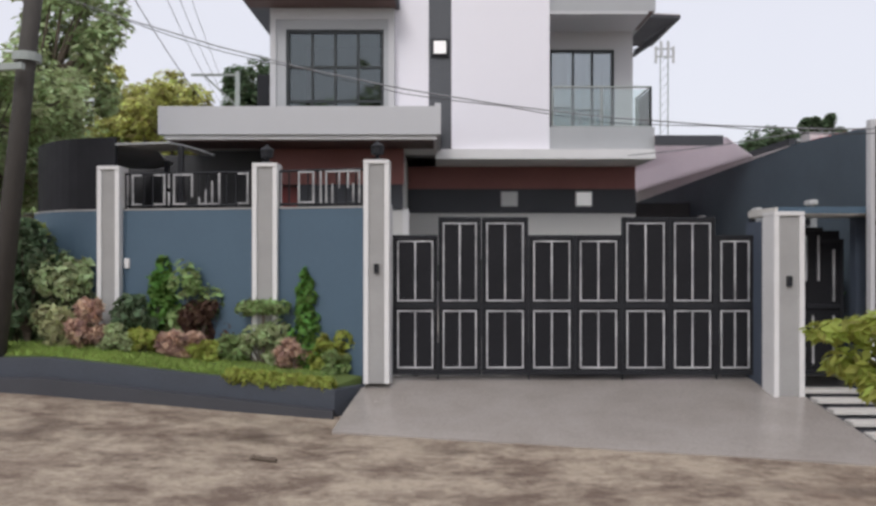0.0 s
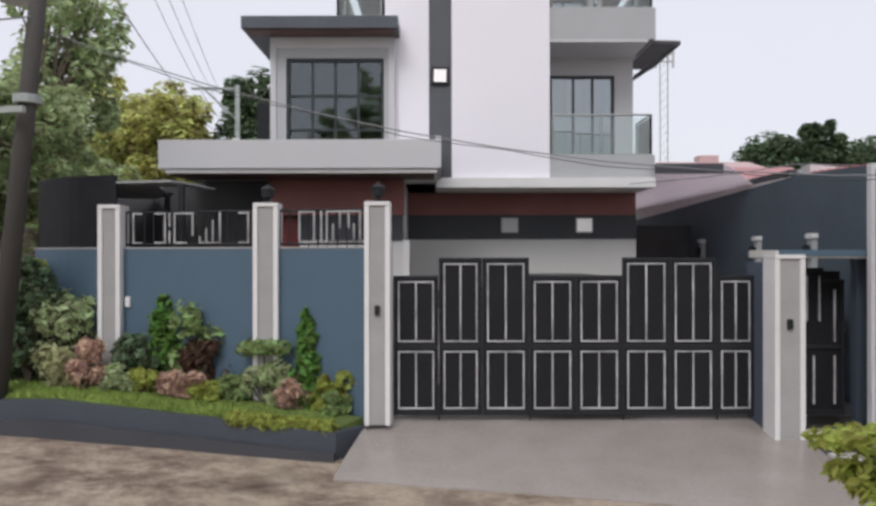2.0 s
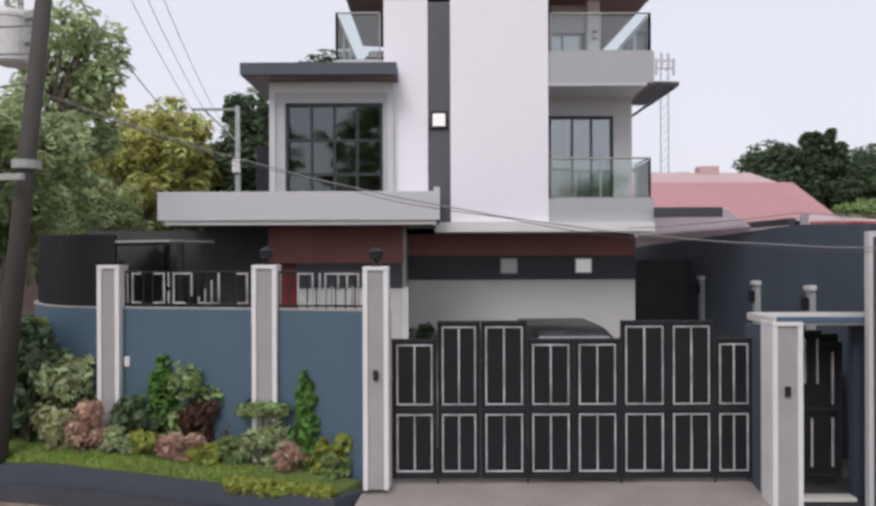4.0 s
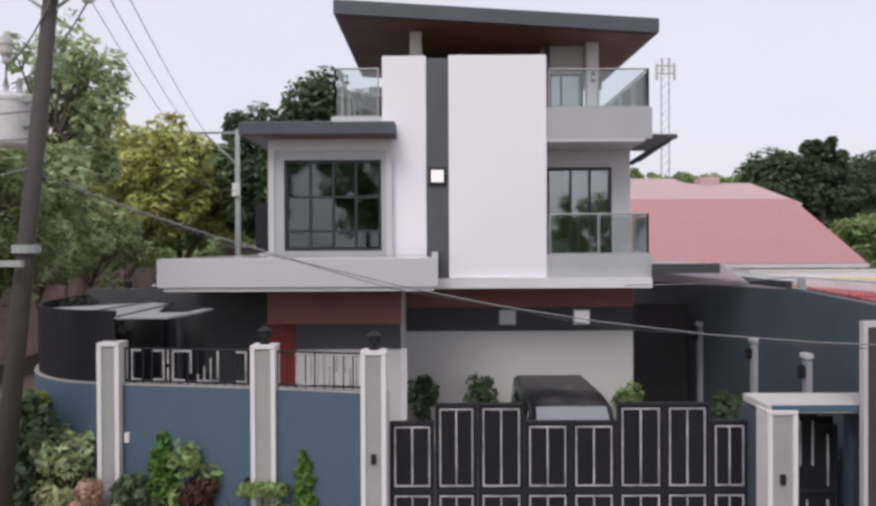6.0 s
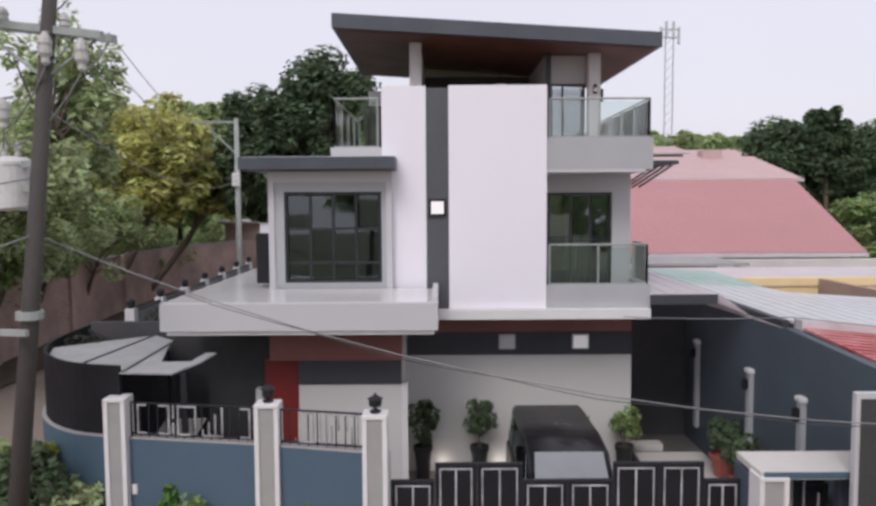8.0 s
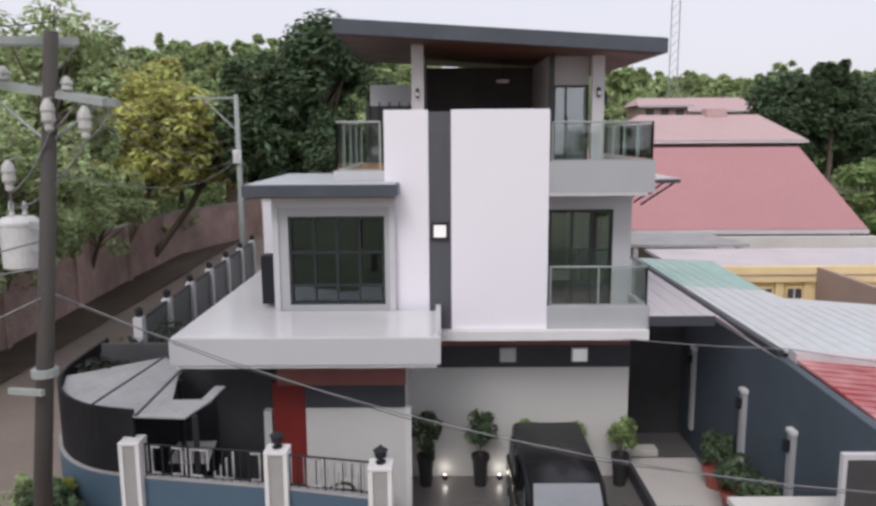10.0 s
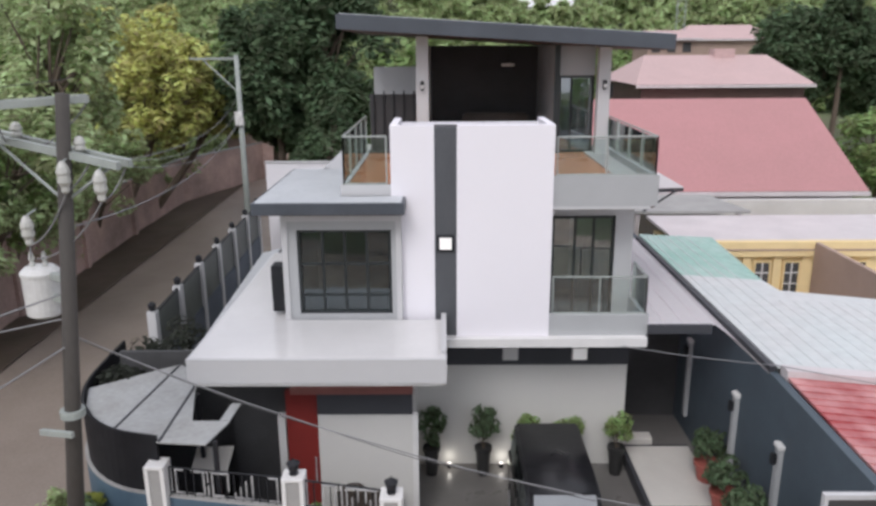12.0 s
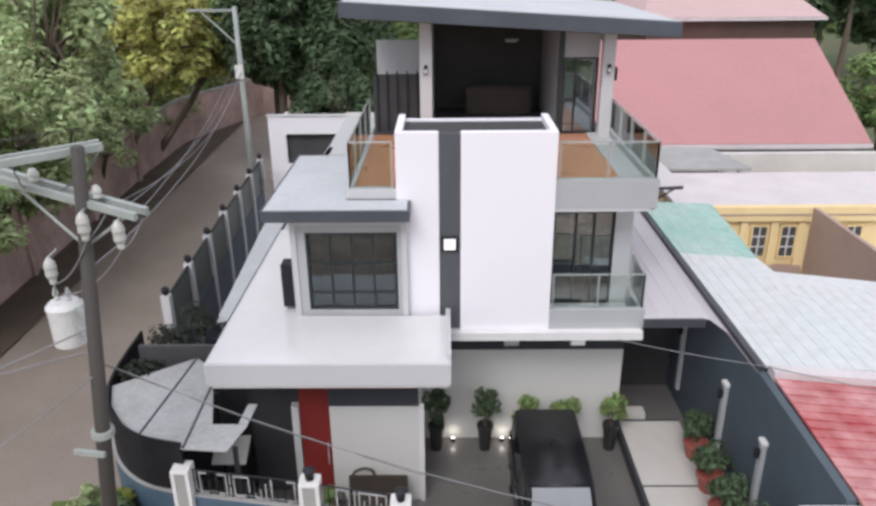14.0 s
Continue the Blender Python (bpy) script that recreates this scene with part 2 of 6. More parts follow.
def road_mat():
    """Wet mud over worn concrete: drawn-out patches of tan, red-brown and dark wet mud."""
    m = bpy.data.materials.new("muddy_road")
    m.use_nodes = True
    n, l = m.node_tree.nodes, m.node_tree.links
    b = n["Principled BSDF"]
    tc = n.new("ShaderNodeTexCoord")

    def tex(scale, size, detail=6, rough=0.65):
        mp, t = n.new("ShaderNodeMapping"), n.new("ShaderNodeTexNoise")
        mp.inputs["Scale"].default_value = scale
        t.inputs["Scale"].default_value, t.inputs["Detail"].default_value, t.inputs["Roughness"].default_value = size, detail, rough
        l.new(tc.outputs["Object"], mp.inputs["Vector"])
        l.new(mp.outputs[0], t.inputs["Vector"])
        return t.outputs["Fac"]

    def mixed(fac, a, c, lo, hi):
        r, x = n.new("ShaderNodeMapRange"), n.new("ShaderNodeMix")
        x.data_type = 'RGBA'
        r.inputs[1].default_value, r.inputs[2].default_value = lo, hi
        l.new(fac, r.inputs[0])
        l.new(r.outputs[0], x.inputs[0])
        for v, k in ((a, 6), (c, 7)):
            if isinstance(v, tuple):
                x.inputs[k].default_value = (*v, 1)
            else:
                l.new(v, x.inputs[k])
        return x.outputs[2]

    big, mid, fine = tex((0.6, 0.8, 1), 0.55), tex((1, 1.25, 1), 1.5, 12, 0.78), tex((1, 1, 1), 11, 6, 0.75)
    col = mixed(mid, (0.165, 0.115, 0.085), (0.46, 0.38, 0.29), 0.40, 0.58)
    col = mixed(tex((0.3, 0.3, 1), 0.5, 3), col, (0.24, 0.15, 0.11), 0.50, 0.78)
    col = mixed(big, col, (0.10, 0.066, 0.05), 0.56, 0.70)
    col = mixed(fine, col, (0.16, 0.115, 0.08), 0.5, 0.85)
    l.new(col, b.inputs["Base Color"])
    rr = n.new("ShaderNodeMapRange")
    rr.inputs[1].default_value, rr.inputs[2].default_value = 0.35, 0.7
    rr.inputs[3].default_value, rr.inputs[4].default_value = 0.75, 0.32
    l.new(big, rr.inputs[0])
    l.new(rr.outputs[0], b.inputs["Roughness"])
    bp, bp2 = n.new("ShaderNodeBump"), n.new("ShaderNodeBump")
    bp.inputs["Strength"].default_value, bp.inputs["Distance"].default_value = 0.7, 0.03
    bp2.inputs["Strength"].default_value, bp2.inputs["Distance"].default_value = 0.5, 0.08
    l.new(mid, bp2.inputs["Height"])
    l.new(fine, bp.inputs["Height"])
    l.new(bp2.outputs[0], bp.inputs["Normal"])
    l.new(bp.outputs[0], b.inputs["Normal"])
    return m


M_ROAD = road_mat()
L_MID = leaf_mat("leaf_mid", (0.33, 0.43, 0.18), (0.18, 0.28, 0.11), 0.55)
L_GREY = leaf_mat("leaf_greygreen", (0.48, 0.55, 0.31), (0.28, 0.37, 0.18), 0.55)
L_YEL = leaf_mat("leaf_yellowgreen", (0.60, 0.58, 0.22), (0.38, 0.46, 0.17), 0.55)
L_DARK = leaf_mat("leaf_dark", (0.15, 0.21, 0.115), (0.075, 0.125, 0.075), 0.55)
L_LIME = leaf_mat("leaf_lime", (0.42, 0.45, 0.11), (0.25, 0.34, 0.07))
L_PINK = leaf_mat("leaf_pinkish", (0.60, 0.40, 0.33), (0.50, 0.46, 0.26), 0.5)
L_CREAM = leaf_mat("leaf_variegated", (0.52, 0.52, 0.30), (0.26, 0.33, 0.13), 0.5)
L_RUST = leaf_mat("leaf_rust", (0.13, 0.07, 0.05), (0.07, 0.06, 0.035), 0.4)
L_VINE = leaf_mat("leaf_withered_dark", (0.055, 0.062, 0.048), (0.035, 0.04, 0.03), 0.5)
L_FRESH = leaf_mat("leaf_fresh", (0.16, 0.31, 0.07), (0.10, 0.20, 0.05))
# Haze of the far hills put into paler leaf green; also on nearer foliage.
L_PALEHAZE = leaf_mat("leaf_pale_haze", (0.43, 0.51, 0.26), (0.28, 0.37, 0.18), 0.5)


# ---------------------------------------------------------------- building helpers
def box(bm, x0, x1, y0, y1, z0, z1, bevel=0.0):
    r = bmesh.ops.create_cube(bm, size=1.0, matrix=Matrix.LocRotScale(((x0 + x1) / 2, (y0 + y1) / 2, (z0 + z1) / 2), None, (abs(x1 - x0), abs(y1 - y0), abs(z1 - z0))))
    if bevel:
        es = list({e for v in r["verts"] for e in v.link_edges})
        bmesh.ops.bevel(bm, geom=es, offset=bevel, segments=2, affect='EDGES')
    return bm


def boxes(*rows, bevel=0.0):
    bm = bmesh.new()
    for r in rows:
        box(bm, *r, bevel=bevel)
    return bm


def cyl(bm, a, b, r0, r1=None, seg=12, cap=True):
    """A tapered round bar from a to b."""
    a, b = Vector(a), Vector(b)
    d = b - a
    q = d.to_track_quat('Z', 'Y').to_matrix().to_4x4()
    bmesh.ops.create_cone(bm, cap_ends=cap, segments=seg, radius1=r0, radius2=r0 if r1 is None else r1, depth=d.length, matrix=Matrix.Translation((a + b) / 2) @ q)
    return bm


def prism(bm, outline, z0, z1):
    """A flat outline in plan, raised from z0 to z1 (numbers or a function of x, y)."""
    f0 = z0 if callable(z0) else (lambda x, y: z0)
    f1 = z1 if callable(z1) else (lambda x, y: z1)
    lo = [bm.verts.new((x, y, f0(x, y))) for x, y in outline]
    hi = [bm.verts.new((x, y, f1(x, y))) for x, y in outline]
    n = len(outline)
    bm.faces.new(hi)
    bm.faces.new(lo[::-1])
    for i in range(n):
        bm.faces.new((lo[i], lo[(i + 1) % n], hi[(i + 1) % n], hi[i]))
    bmesh.ops.recalc_face_normals(bm, faces=bm.faces)
    return bm


def lathe(bm, profile, centre=(0, 0, 0), seg=16):
    rings = []
    for r, z in profile:
        rings.append([bm.verts.new((centre[0] + r * math.cos(2 * math.pi * i / seg), centre[1] + r * math.sin(2 * math.pi * i / seg), centre[2] + z)) for i in range(seg)])
    for a, b in zip(rings, rings[1:]):
        for i in range(seg):
            bm.faces.new((a[i], a[(i + 1) % seg], b[(i + 1) % seg], b[i]))
    bm.faces.new(rings[0][::-1])
    bm.faces.new(rings[-1])
    return bm


ROOT = {}


def thing(name, at, label, category, group="", kind=""):
    ob = new(name)
    ob.empty_display_size = 0.2
    ob.location = at
    ROOT[ob.name] = Vector(at)
    return tagged(ob, label, category, group, kind)


def mesh_of(name, bm, material, shift=(0, 0, 0), smooth=False):
    if any(shift):
        bmesh.ops.translate(bm, verts=bm.verts, vec=-Vector(shift))
    me = bpy.data.meshes.new(name)
    bm.to_mesh(me)
    bm.free()
    me.materials.append(material)
    if smooth:
        for p in me.polygons:
            p.use_smooth = True
    return me


def part(name, bm, material, parent, label="", smooth=False):
    """One mesh under a thing or a part, drawn in world places."""
    at = ROOT[parent.name]
    ob = new(name, mesh_of(name, bm, material, at, smooth))
    ob.parent = parent
    ROOT[ob.name] = at
    return tagged(ob, label)


def solid(name, bm, material, label="", category="", kind="", group="", smooth=False):
    """A top-level thing or piece of the setting that is one mesh."""
    ob = new(name, mesh_of(name, bm, material, smooth=smooth))
    ROOT[ob.name] = Vector((0, 0, 0))
    return tagged(ob, label, category, group, kind)


def leaves_data(clumps, size, seed, up=0.4):
    """Vertices and faces of many small bent leaves; clumps: (centre, radii, number)."""
    rng = np.random.default_rng(seed)
    V, F, base = [], [], 0
    for c, r, n in clumps:
        d = rng.normal(size=(n, 3))
        d /= np.linalg.norm(d, axis=1)[:, None]
        rad = rng.uniform(0.35, 1.0, (n, 1)) ** 0.45
        p = np.array(c) + d * rad * np.array(r)
        nor = d + rng.normal(scale=0.6, size=(n, 3))
        nor[:, 2] += up
        nor /= np.linalg.norm(nor, axis=1)[:, None]
        a = np.cross(nor, rng.normal(size=(n, 3)))
        a /= np.linalg.norm(a, axis=1)[:, None] + 1e-9
        b = np.cross(nor, a)
        s = size * rng.uniform(0.6, 1.4, (n, 1))
        quad = np.stack([p - a * s, p - b * s * 0.45 + nor * s * 0.12, p + a * s, p + b * s * 0.45 + nor * s * 0.12], 1)
        V.append(quad.reshape(-1, 3))
        F.append(np.arange(base, base + 4 * n).reshape(-1, 4))
        base += 4 * n
    return np.concatenate(V), np.concatenate(F)


def leaf_mesh(name, clumps, size, seed, material, at=(0, 0, 0), up=0.9):
    v, f = leaves_data(clumps, size, seed, up)
    me = bpy.data.meshes.new(name)
    me.from_pydata((v - np.array(at)).tolist(), [], f.tolist())
    me.materials.append(material)
    return me


def leafy(name, clumps, size, seed, material, parent, up=0.9, label=""):
    at = ROOT[parent.name]
    ob = new(name, leaf_mesh(name, clumps, size, seed, material, at, up))
    ob.parent = parent
    ROOT[ob.name] = at
    return tagged(ob, label)


def crown_clumps(rng, centre, radii, count, leaves, spread=0.75, small=0.42):
    out = []
    for _ in range(count):
        d = Vector((rng.gauss(0, 1), rng.gauss(0, 1), rng.gauss(0, 1))).normalized() * rng.uniform(0.3, 1) ** 0.6 * spread
        c = (centre[0] + d.x * radii[0], centre[1] + d.y * radii[1], centre[2] + d.z * radii[2])
        k = rng.uniform(0.6, 1.25) * small
        out.append((c, (radii[0] * k, radii[1] * k, radii[2] * k * 0.8), leaves))
    return out


def tree(at, height, radii, material, label, seed, count=16, leaves=260, size=0.22, trunk=0.16, lean=(0, 0), low=0.35):
    """A tapered trunk with limbs, and a crown of clumps of small leaves."""
    rng = random.Random(seed)
    t = thing("tree", at, label, "tree")
    top = Vector((at[0] + lean[0], at[1] + lean[1], at[2] + height - radii[2]))
    bm = bmesh.new()
    mid = Vector(at).lerp(top, 0.5) + Vector((rng.uniform(-.3, .3), rng.uniform(-.3, .3), 0))
    cyl(bm, Vector(at) - Vector((0, 0, 0.1)), mid, trunk, trunk * 0.75, 9)
    cyl(bm, mid, top, trunk * 0.75, trunk * 0.4, 9)
    clumps = crown_clumps(rng, tuple(top), radii, int(count * 1.7), int(leaves / 2.1), 0.95, 0.28)
    for c, r, n in clumps[::2]:
        s = mid.lerp(top, rng.uniform(0.1, 0.95))
        cyl(bm, s, c, trunk * 0.3, trunk * 0.08, 6)
    part("trunk", bm, M_BARK, t)
    leafy("crown", clumps, size * 1.35, seed, material, t, 1.5)
    return t


def wire(name, pts, r, material, label, sag=0.0, n=14):
    """A hanging cable from point to point."""
    cu = bpy.data.curves.new(name, 'CURVE')
    cu.dimensions = '3D'
    cu.bevel_depth, cu.bevel_resolution = r, 1
    path = []
    for a, b in zip(pts, pts[1:]):
        a, b = Vector(a), Vector(b)
        for i in range(n + 1):
            f = i / n
            p = a.lerp(b, f)
            p.z -= sag * 4 * f * (1 - f)
            path.append(p)
    sp = cu.splines.new('POLY')
    sp.points.add(len(path) - 1)
    for q, p in zip(sp.points, path):
        q.co = (*p, 1)
    cu.materials.append(material)
    ob = new(name, cu)
    ROOT[ob.name] = Vector((0, 0, 0))
    return tagged(ob, label, "cable", "overhead cables")


# ---------------------------------------------------------------- ground, road, lane
def ground_z(x, y):
    z = -0.47 + 0.065 * min(max(-1.3 - x, 0), 5)
    z += 0.02 * min(max(y - 12, 0), 60) * min(max((-6.0 - x) / 2, 0), 1)
    z += (0.14 + 0.06 * min(max((20 - x) / 30, 0), 1)) * min(max(y - 75, 0), 160)
    return z


def sheet(xs, ys, fz):
    bm = bmesh.new()
    g = [[bm.verts.new((x, y, fz(x, y))) for x in xs] for y in ys]
    for j in range(len(ys) - 1):
        for i in range(len(xs) - 1):
            bm.faces.new((g[j][i], g[j][i + 1], g[j + 1][i + 1], g[j + 1][i]))
    return bm


def steps(a, b, n):
    return [a + (b - a) * i / (n - 1) for i in range(n)]


gx = [-900, -400, -200, -120] + steps(-60, 60, 25) + [120, 200, 400, 900]
gy = [-300, -100, -40] + steps(-20, 80, 26) + [100, 130, 170, 235, 400, 1200]
solid("ground", sheet(gx, gy, lambda x, y: ground_z(x, y) - (0.3 if y < 76 else 0.0)), M_EARTH, "green and brown ground rising to wooded hills", "ground", "structure", smooth=True)


def road_z(x, y):
    n = noise.noise((x * 0.9, y * 0.9, 0.3)) * 0.018 + noise.noise((x * 3.1, y * 3.1, 2.0)) * 0.008
    return ground_z(x, y) + 0.01 + n


solid("road", sheet(steps(-24, 24, 130), steps(-9, 11.0, 70), road_z), M_ROAD, "wet muddy brown street with worn patches", "road", "structure", smooth=True)
solid("lane", sheet(steps(-17.8, -7.6, 20), steps(11.0, 75, 60), lambda x, y: ground_z(x, y) + 0.005), M_LANE, "narrow damp concrete side lane", "road", "structure", smooth=True)

# driveway apron, yard
bm = bmesh.new()
grid = []
for j in range(13):
    f = j / 12
    row = []
    for i in range(21):
        g = i / 20
        ax, ay = -1.33 + (4.95 + 1.33) * g, 9.26 - 1.5 * g
        bx, by = -1.0 + 5.95 * g, 10.95
        z = -0.44 + 0.42 * (f ** 0.85) + 0.006 * noise.noise((g * 9, f * 4, 0))
        row.append(bm.verts.new((ax + (bx - ax) * f + (0.03 * noise.noise((g * 14, 0, 3)) if j == 0 else 0), ay + (by - ay) * f + (0.04 * noise.noise((g * 18, 5, 3)) if j == 0 else 0), z)))
    grid.append(row)
skirt = [bm.verts.new((v.co.x, v.co.y - 0.02, -0.8)) for v in grid[0]]
grid.insert(0, skirt)
for r0, r1 in zip(grid, grid[1:]):
    for i in range(20):
        bm.faces.new((r0[i], r0[i + 1], r1[i + 1], r1[i]))
for k in (0, -1):
    low = [bm.verts.new((r[k].co.x, r[k].co.y, -0.8)) for r in grid[1:]]
    for i in range(len(low) - 1):
        bm.faces.new((low[i], low[i + 1], grid[i + 2][k], grid[i + 1][k]))
bmesh.ops.recalc_face_normals(bm, faces=bm.faces)
solid("driveway", bm, M_APRON, "smooth damp grey concrete driveway apron", "driveway", "structure")
solid("yard", boxes((-7.4, 6.55, 10.9, 26, -0.7, -0.02)), M_YARD, "damp grey concrete yard behind the gate", "floor", "structure")

# ---------------------------------------------------------------- front wall and planter
CURVE = [(-1.0, 10.82), (-2.6, 11.19), (-5.05, 11.60), (-5.9, 11.85), (-6.6, 12.4), (-7.1, 13.2), (-7.35, 14.2), (-7.45, 16.0)]


def smooth_line(pts, cut=5):
    """A soft line through points in plan."""
    out = []
    for i in range(len(pts) - 1):
        p = [Vector(pts[min(max(i + k, 0), len(pts) - 1)]) for k in (-1, 0, 1, 2)]
        for j in range(cut):
            t = j / cut
            q = 0.5 * (2 * p[1] + (p[2] - p[0]) * t + (2 * p[0] - 5 * p[1] + 4 * p[2] - p[3]) * t * t + (3 * p[1] - p[0] - 3 * p[2] + p[3]) * t ** 3)
            out.append((q.x, q.y))
    return out + [tuple(pts[-1])]


CURVE = CURVE[:2] + smooth_line(CURVE[2:])


def ribbon(bm, line, thick, z0, z1):
    """A wall along a line in plan."""
    left, right = [], []
    for i, p in enumerate(line):
        a, b = Vector(line[max(i - 1, 0)]), Vector(line[min(i + 1, len(line) - 1)])
        n = Vector((-(b - a).y, (b - a).x)).normalized() * thick / 2
        left.append((p[0] + n.x, p[1] + n.y))
        right.append((p[0] - n.x, p[1] - n.y))
    for i in range(len(line) - 1):
        prism(bm, [left[i], left[i + 1], right[i + 1], right[i]], z0, z1)
    bmesh.ops.remove_doubles(bm, verts=bm.verts, dist=0.0005)
    return bm


solid("wall_front", ribbon(bmesh.new(), CURVE, 0.16, -0.5, 2.46), M_BLUE, "slate-blue painted masonry front wall curving round the corner", "wall", "structure")
solid("wall_coping", ribbon(bmesh.new(), CURVE, 0.18, 2.46, 2.485), M_CONC, "thin grey coping on the front wall", "coping", "structure")
solid("corner_screen", ribbon(bmesh.new(), CURVE[2:], 0.05, 2.49, 3.62), M_SHEET, "curved black metal screen above the corner wall", "screen", "structure")


def pillar(x0, x1, y0, y1, z0, z1, label, lamp=False, bell=0.0):
    t = thing("gate_pillar", ((x0 + x1) / 2, (y0 + y1) / 2, z0), label, "pillar", "pillars of the front wall")
    part("shaft", boxes((x0, x1, y0, y1, z0, z1), bevel=0.008), M_CONC, t)
    w = 0.058
    part("edge_strip", boxes((x0 - 0.012, x0 + w, y0 - 0.03, y1 + 0.01, z0, z1), bevel=0.006), M_TRIMW, t, "white edge strip")
    part("edge_strip", boxes((x1 - w, x1 + 0.012, y0 - 0.03, y1 + 0.01, z0, z1), bevel=0.006), M_TRIMW, t, "white edge strip")
    part("cap", boxes((x0 - 0.014, x1 + 0.014, y0 - 0.033, y1 + 0.012, z1, z1 + 0.06), bevel=0.01), M_TRIMW, t, "white cap")
    if lamp:
        xm, ym = (x0 + x1) / 2, (y0 + y1) / 2
        bm = lathe(bmesh.new(), [(0.075, 0), (0.085, 0.03), (0.03, 0.05), (0.03, 0.08), (0.09, 0.10), (0.10, 0.2), (0.12, 0.21), (0.02, 0.27), (0.012, 0.3)], (xm, ym, z1 + 0.06), 10)
        part("lantern", bm, M_BLACK, t, "black lantern")
    if bell:
        xm = (x0 + x1) / 2
        part("bell_box", boxes((xm - 0.035, xm + 0.035, y0 - 0.05, y0, bell - 0.07, bell + 0.07), bevel=0.008), M_BLACK, t, "small black doorbell box")
    return t


P_LAB = "grey concrete pillar with white edge strips"
pillar(-5.23, -4.91, 11.38, 11.70, -0.1, 3.08, P_LAB + " beside the curved corner")
pillar(-2.75, -2.40, 11.0, 11.30, -0.1, 3.08, P_LAB + " and lantern", lamp=True)
pillar(-1.04, -0.70, 10.46, 10.78, -0.05, 3.06, P_LAB + ", lantern and doorbell", lamp=True, bell=1.58)
pillar(4.54, 4.93, 9.98, 10.32, -0.25, 2.30, P_LAB + " carrying the entrance slab", bell=1.42)

solid("switch_box", boxes((-4.86, -4.78, 11.44, 11.50, 1.56, 1.72), bevel=0.01), M_TRIMW, "small white switch box on the blue wall", "switch box")


def ornament(rail, x0, x1, ya, yb, z0, z1, bars):
    """White flat-bar figures of a rail: (from, to along the rail, from, to up the rail)."""
    w = 0.027
    for f0, f1, g0, g1 in bars:
        a, b = x0 + (x1 - x0) * f0, x0 + (x1 - x0) * f1
        c, e = z0 + (z1 - z0) * g0, z0 + (z1 - z0) * g1
        yy = ya + (yb - ya) * (f0 + f1) / 2
        if f0 == f1:
            part("white_bar", boxes((a - w / 2, a + w / 2, yy - 0.034, yy - 0.012, c, e), bevel=0.003), M_FIGURE, rail, "white upright flat bar")
        else:
            n = Vector((x1 - x0, yb - ya)).normalized()
            o = Vector((n.y, -n.x)) * 0.034
            q = Vector((n.y, -n.x)) * 0.012
            y_a, y_b = ya + (yb - ya) * f0, ya + (yb - ya) * f1
            bm_bar = prism(bmesh.new(), [(a + o.x, y_a + o.y), (b + o.x, y_b + o.y), (b + q.x, y_b + q.y), (a + q.x, y_a + q.y)], c - w / 2, c + w / 2)
            part("white_bar", bm_bar, M_FIGURE, rail, "white level flat bar")


LONG_FIGURE = [(.06, .06, 0, 1), (.06, .13, .97, .97), (.06, .13, .03, .03), (.31, .31, 0, 1), (.23, .31, .97, .97), (.23, .31, .03, .03), (.345, .345, 0, .42), (.345, .345, .55, 1),
               (.385, .385, 0, 1), (.525, .525, .25, 1), (.385, .525, .97, .97), (.385, .48, .03, .03), (.58, .58, 0, .24), (.63, .63, 0, .5), (.68, .68, 0, .75), (.735, .735, 0, 1), (.58, .735, .03, .03),
               (.95, .95, 0, 1), (.88, .95, .97, .97), (.88, .95, .03, .03)]
SHORT_FIGURE = [(.23, .23, 0, 1), (.40, .40, 0, 1), (.23, .40, .97, .97), (.23, .40, .03, .03), (.485, .485, 0, 1), (.55, .55, 0, 1), (.93, .93, 0, 1), (.55, .93, .97, .97), (.70, .70, .45, 1), (.80, .80, .45, 1), (.62, .62, 0, .6), (.86, .86, 0, .6)]
for x0, x1, ya, yb, k, lab in ((-4.88, -2.78, 11.56, 11.21, LONG_FIGURE, "longer black rail with white broken frames and stepped bars"), (-2.38, -1.06, 11.12, 10.84, SHORT_FIGURE, "short black rail with white flat-bar frames")):
    rail = thing("fence_rail", ((x0 + x1) / 2, (ya + yb) / 2, 2.49), lab, "fence", "rails on the front wall")
    n = round((x1 - x0) / 0.15)
    for i in range(n + 1):
        f = i / n
        part("bar", cyl(bmesh.new(), (x0 + (x1 - x0) * f, ya + (yb - ya) * f, 2.48), (x0 + (x1 - x0) * f, ya + (yb - ya) * f, 3.05), 0.011, seg=6), M_BLACK, rail)
    for z in (2.53, 3.03):
        part("rail", cyl(bmesh.new(), (x0, ya, z), (x1, yb, z), 0.018, seg=6), M_BLACK, rail)
    ornament(rail, x0, x1, ya, yb, 2.54, 3.02, k)


def bed_top(x, y):
    return -0.08 + 0.1 * min(max(-1.5 - x, 0), 4.0)


def bed_soil(x, y):
    return bed_top(x, y) + 0.01 + 0.22 * min(max(0, y - 10.3 + (x + 1.5) * 0.06), 1.2)


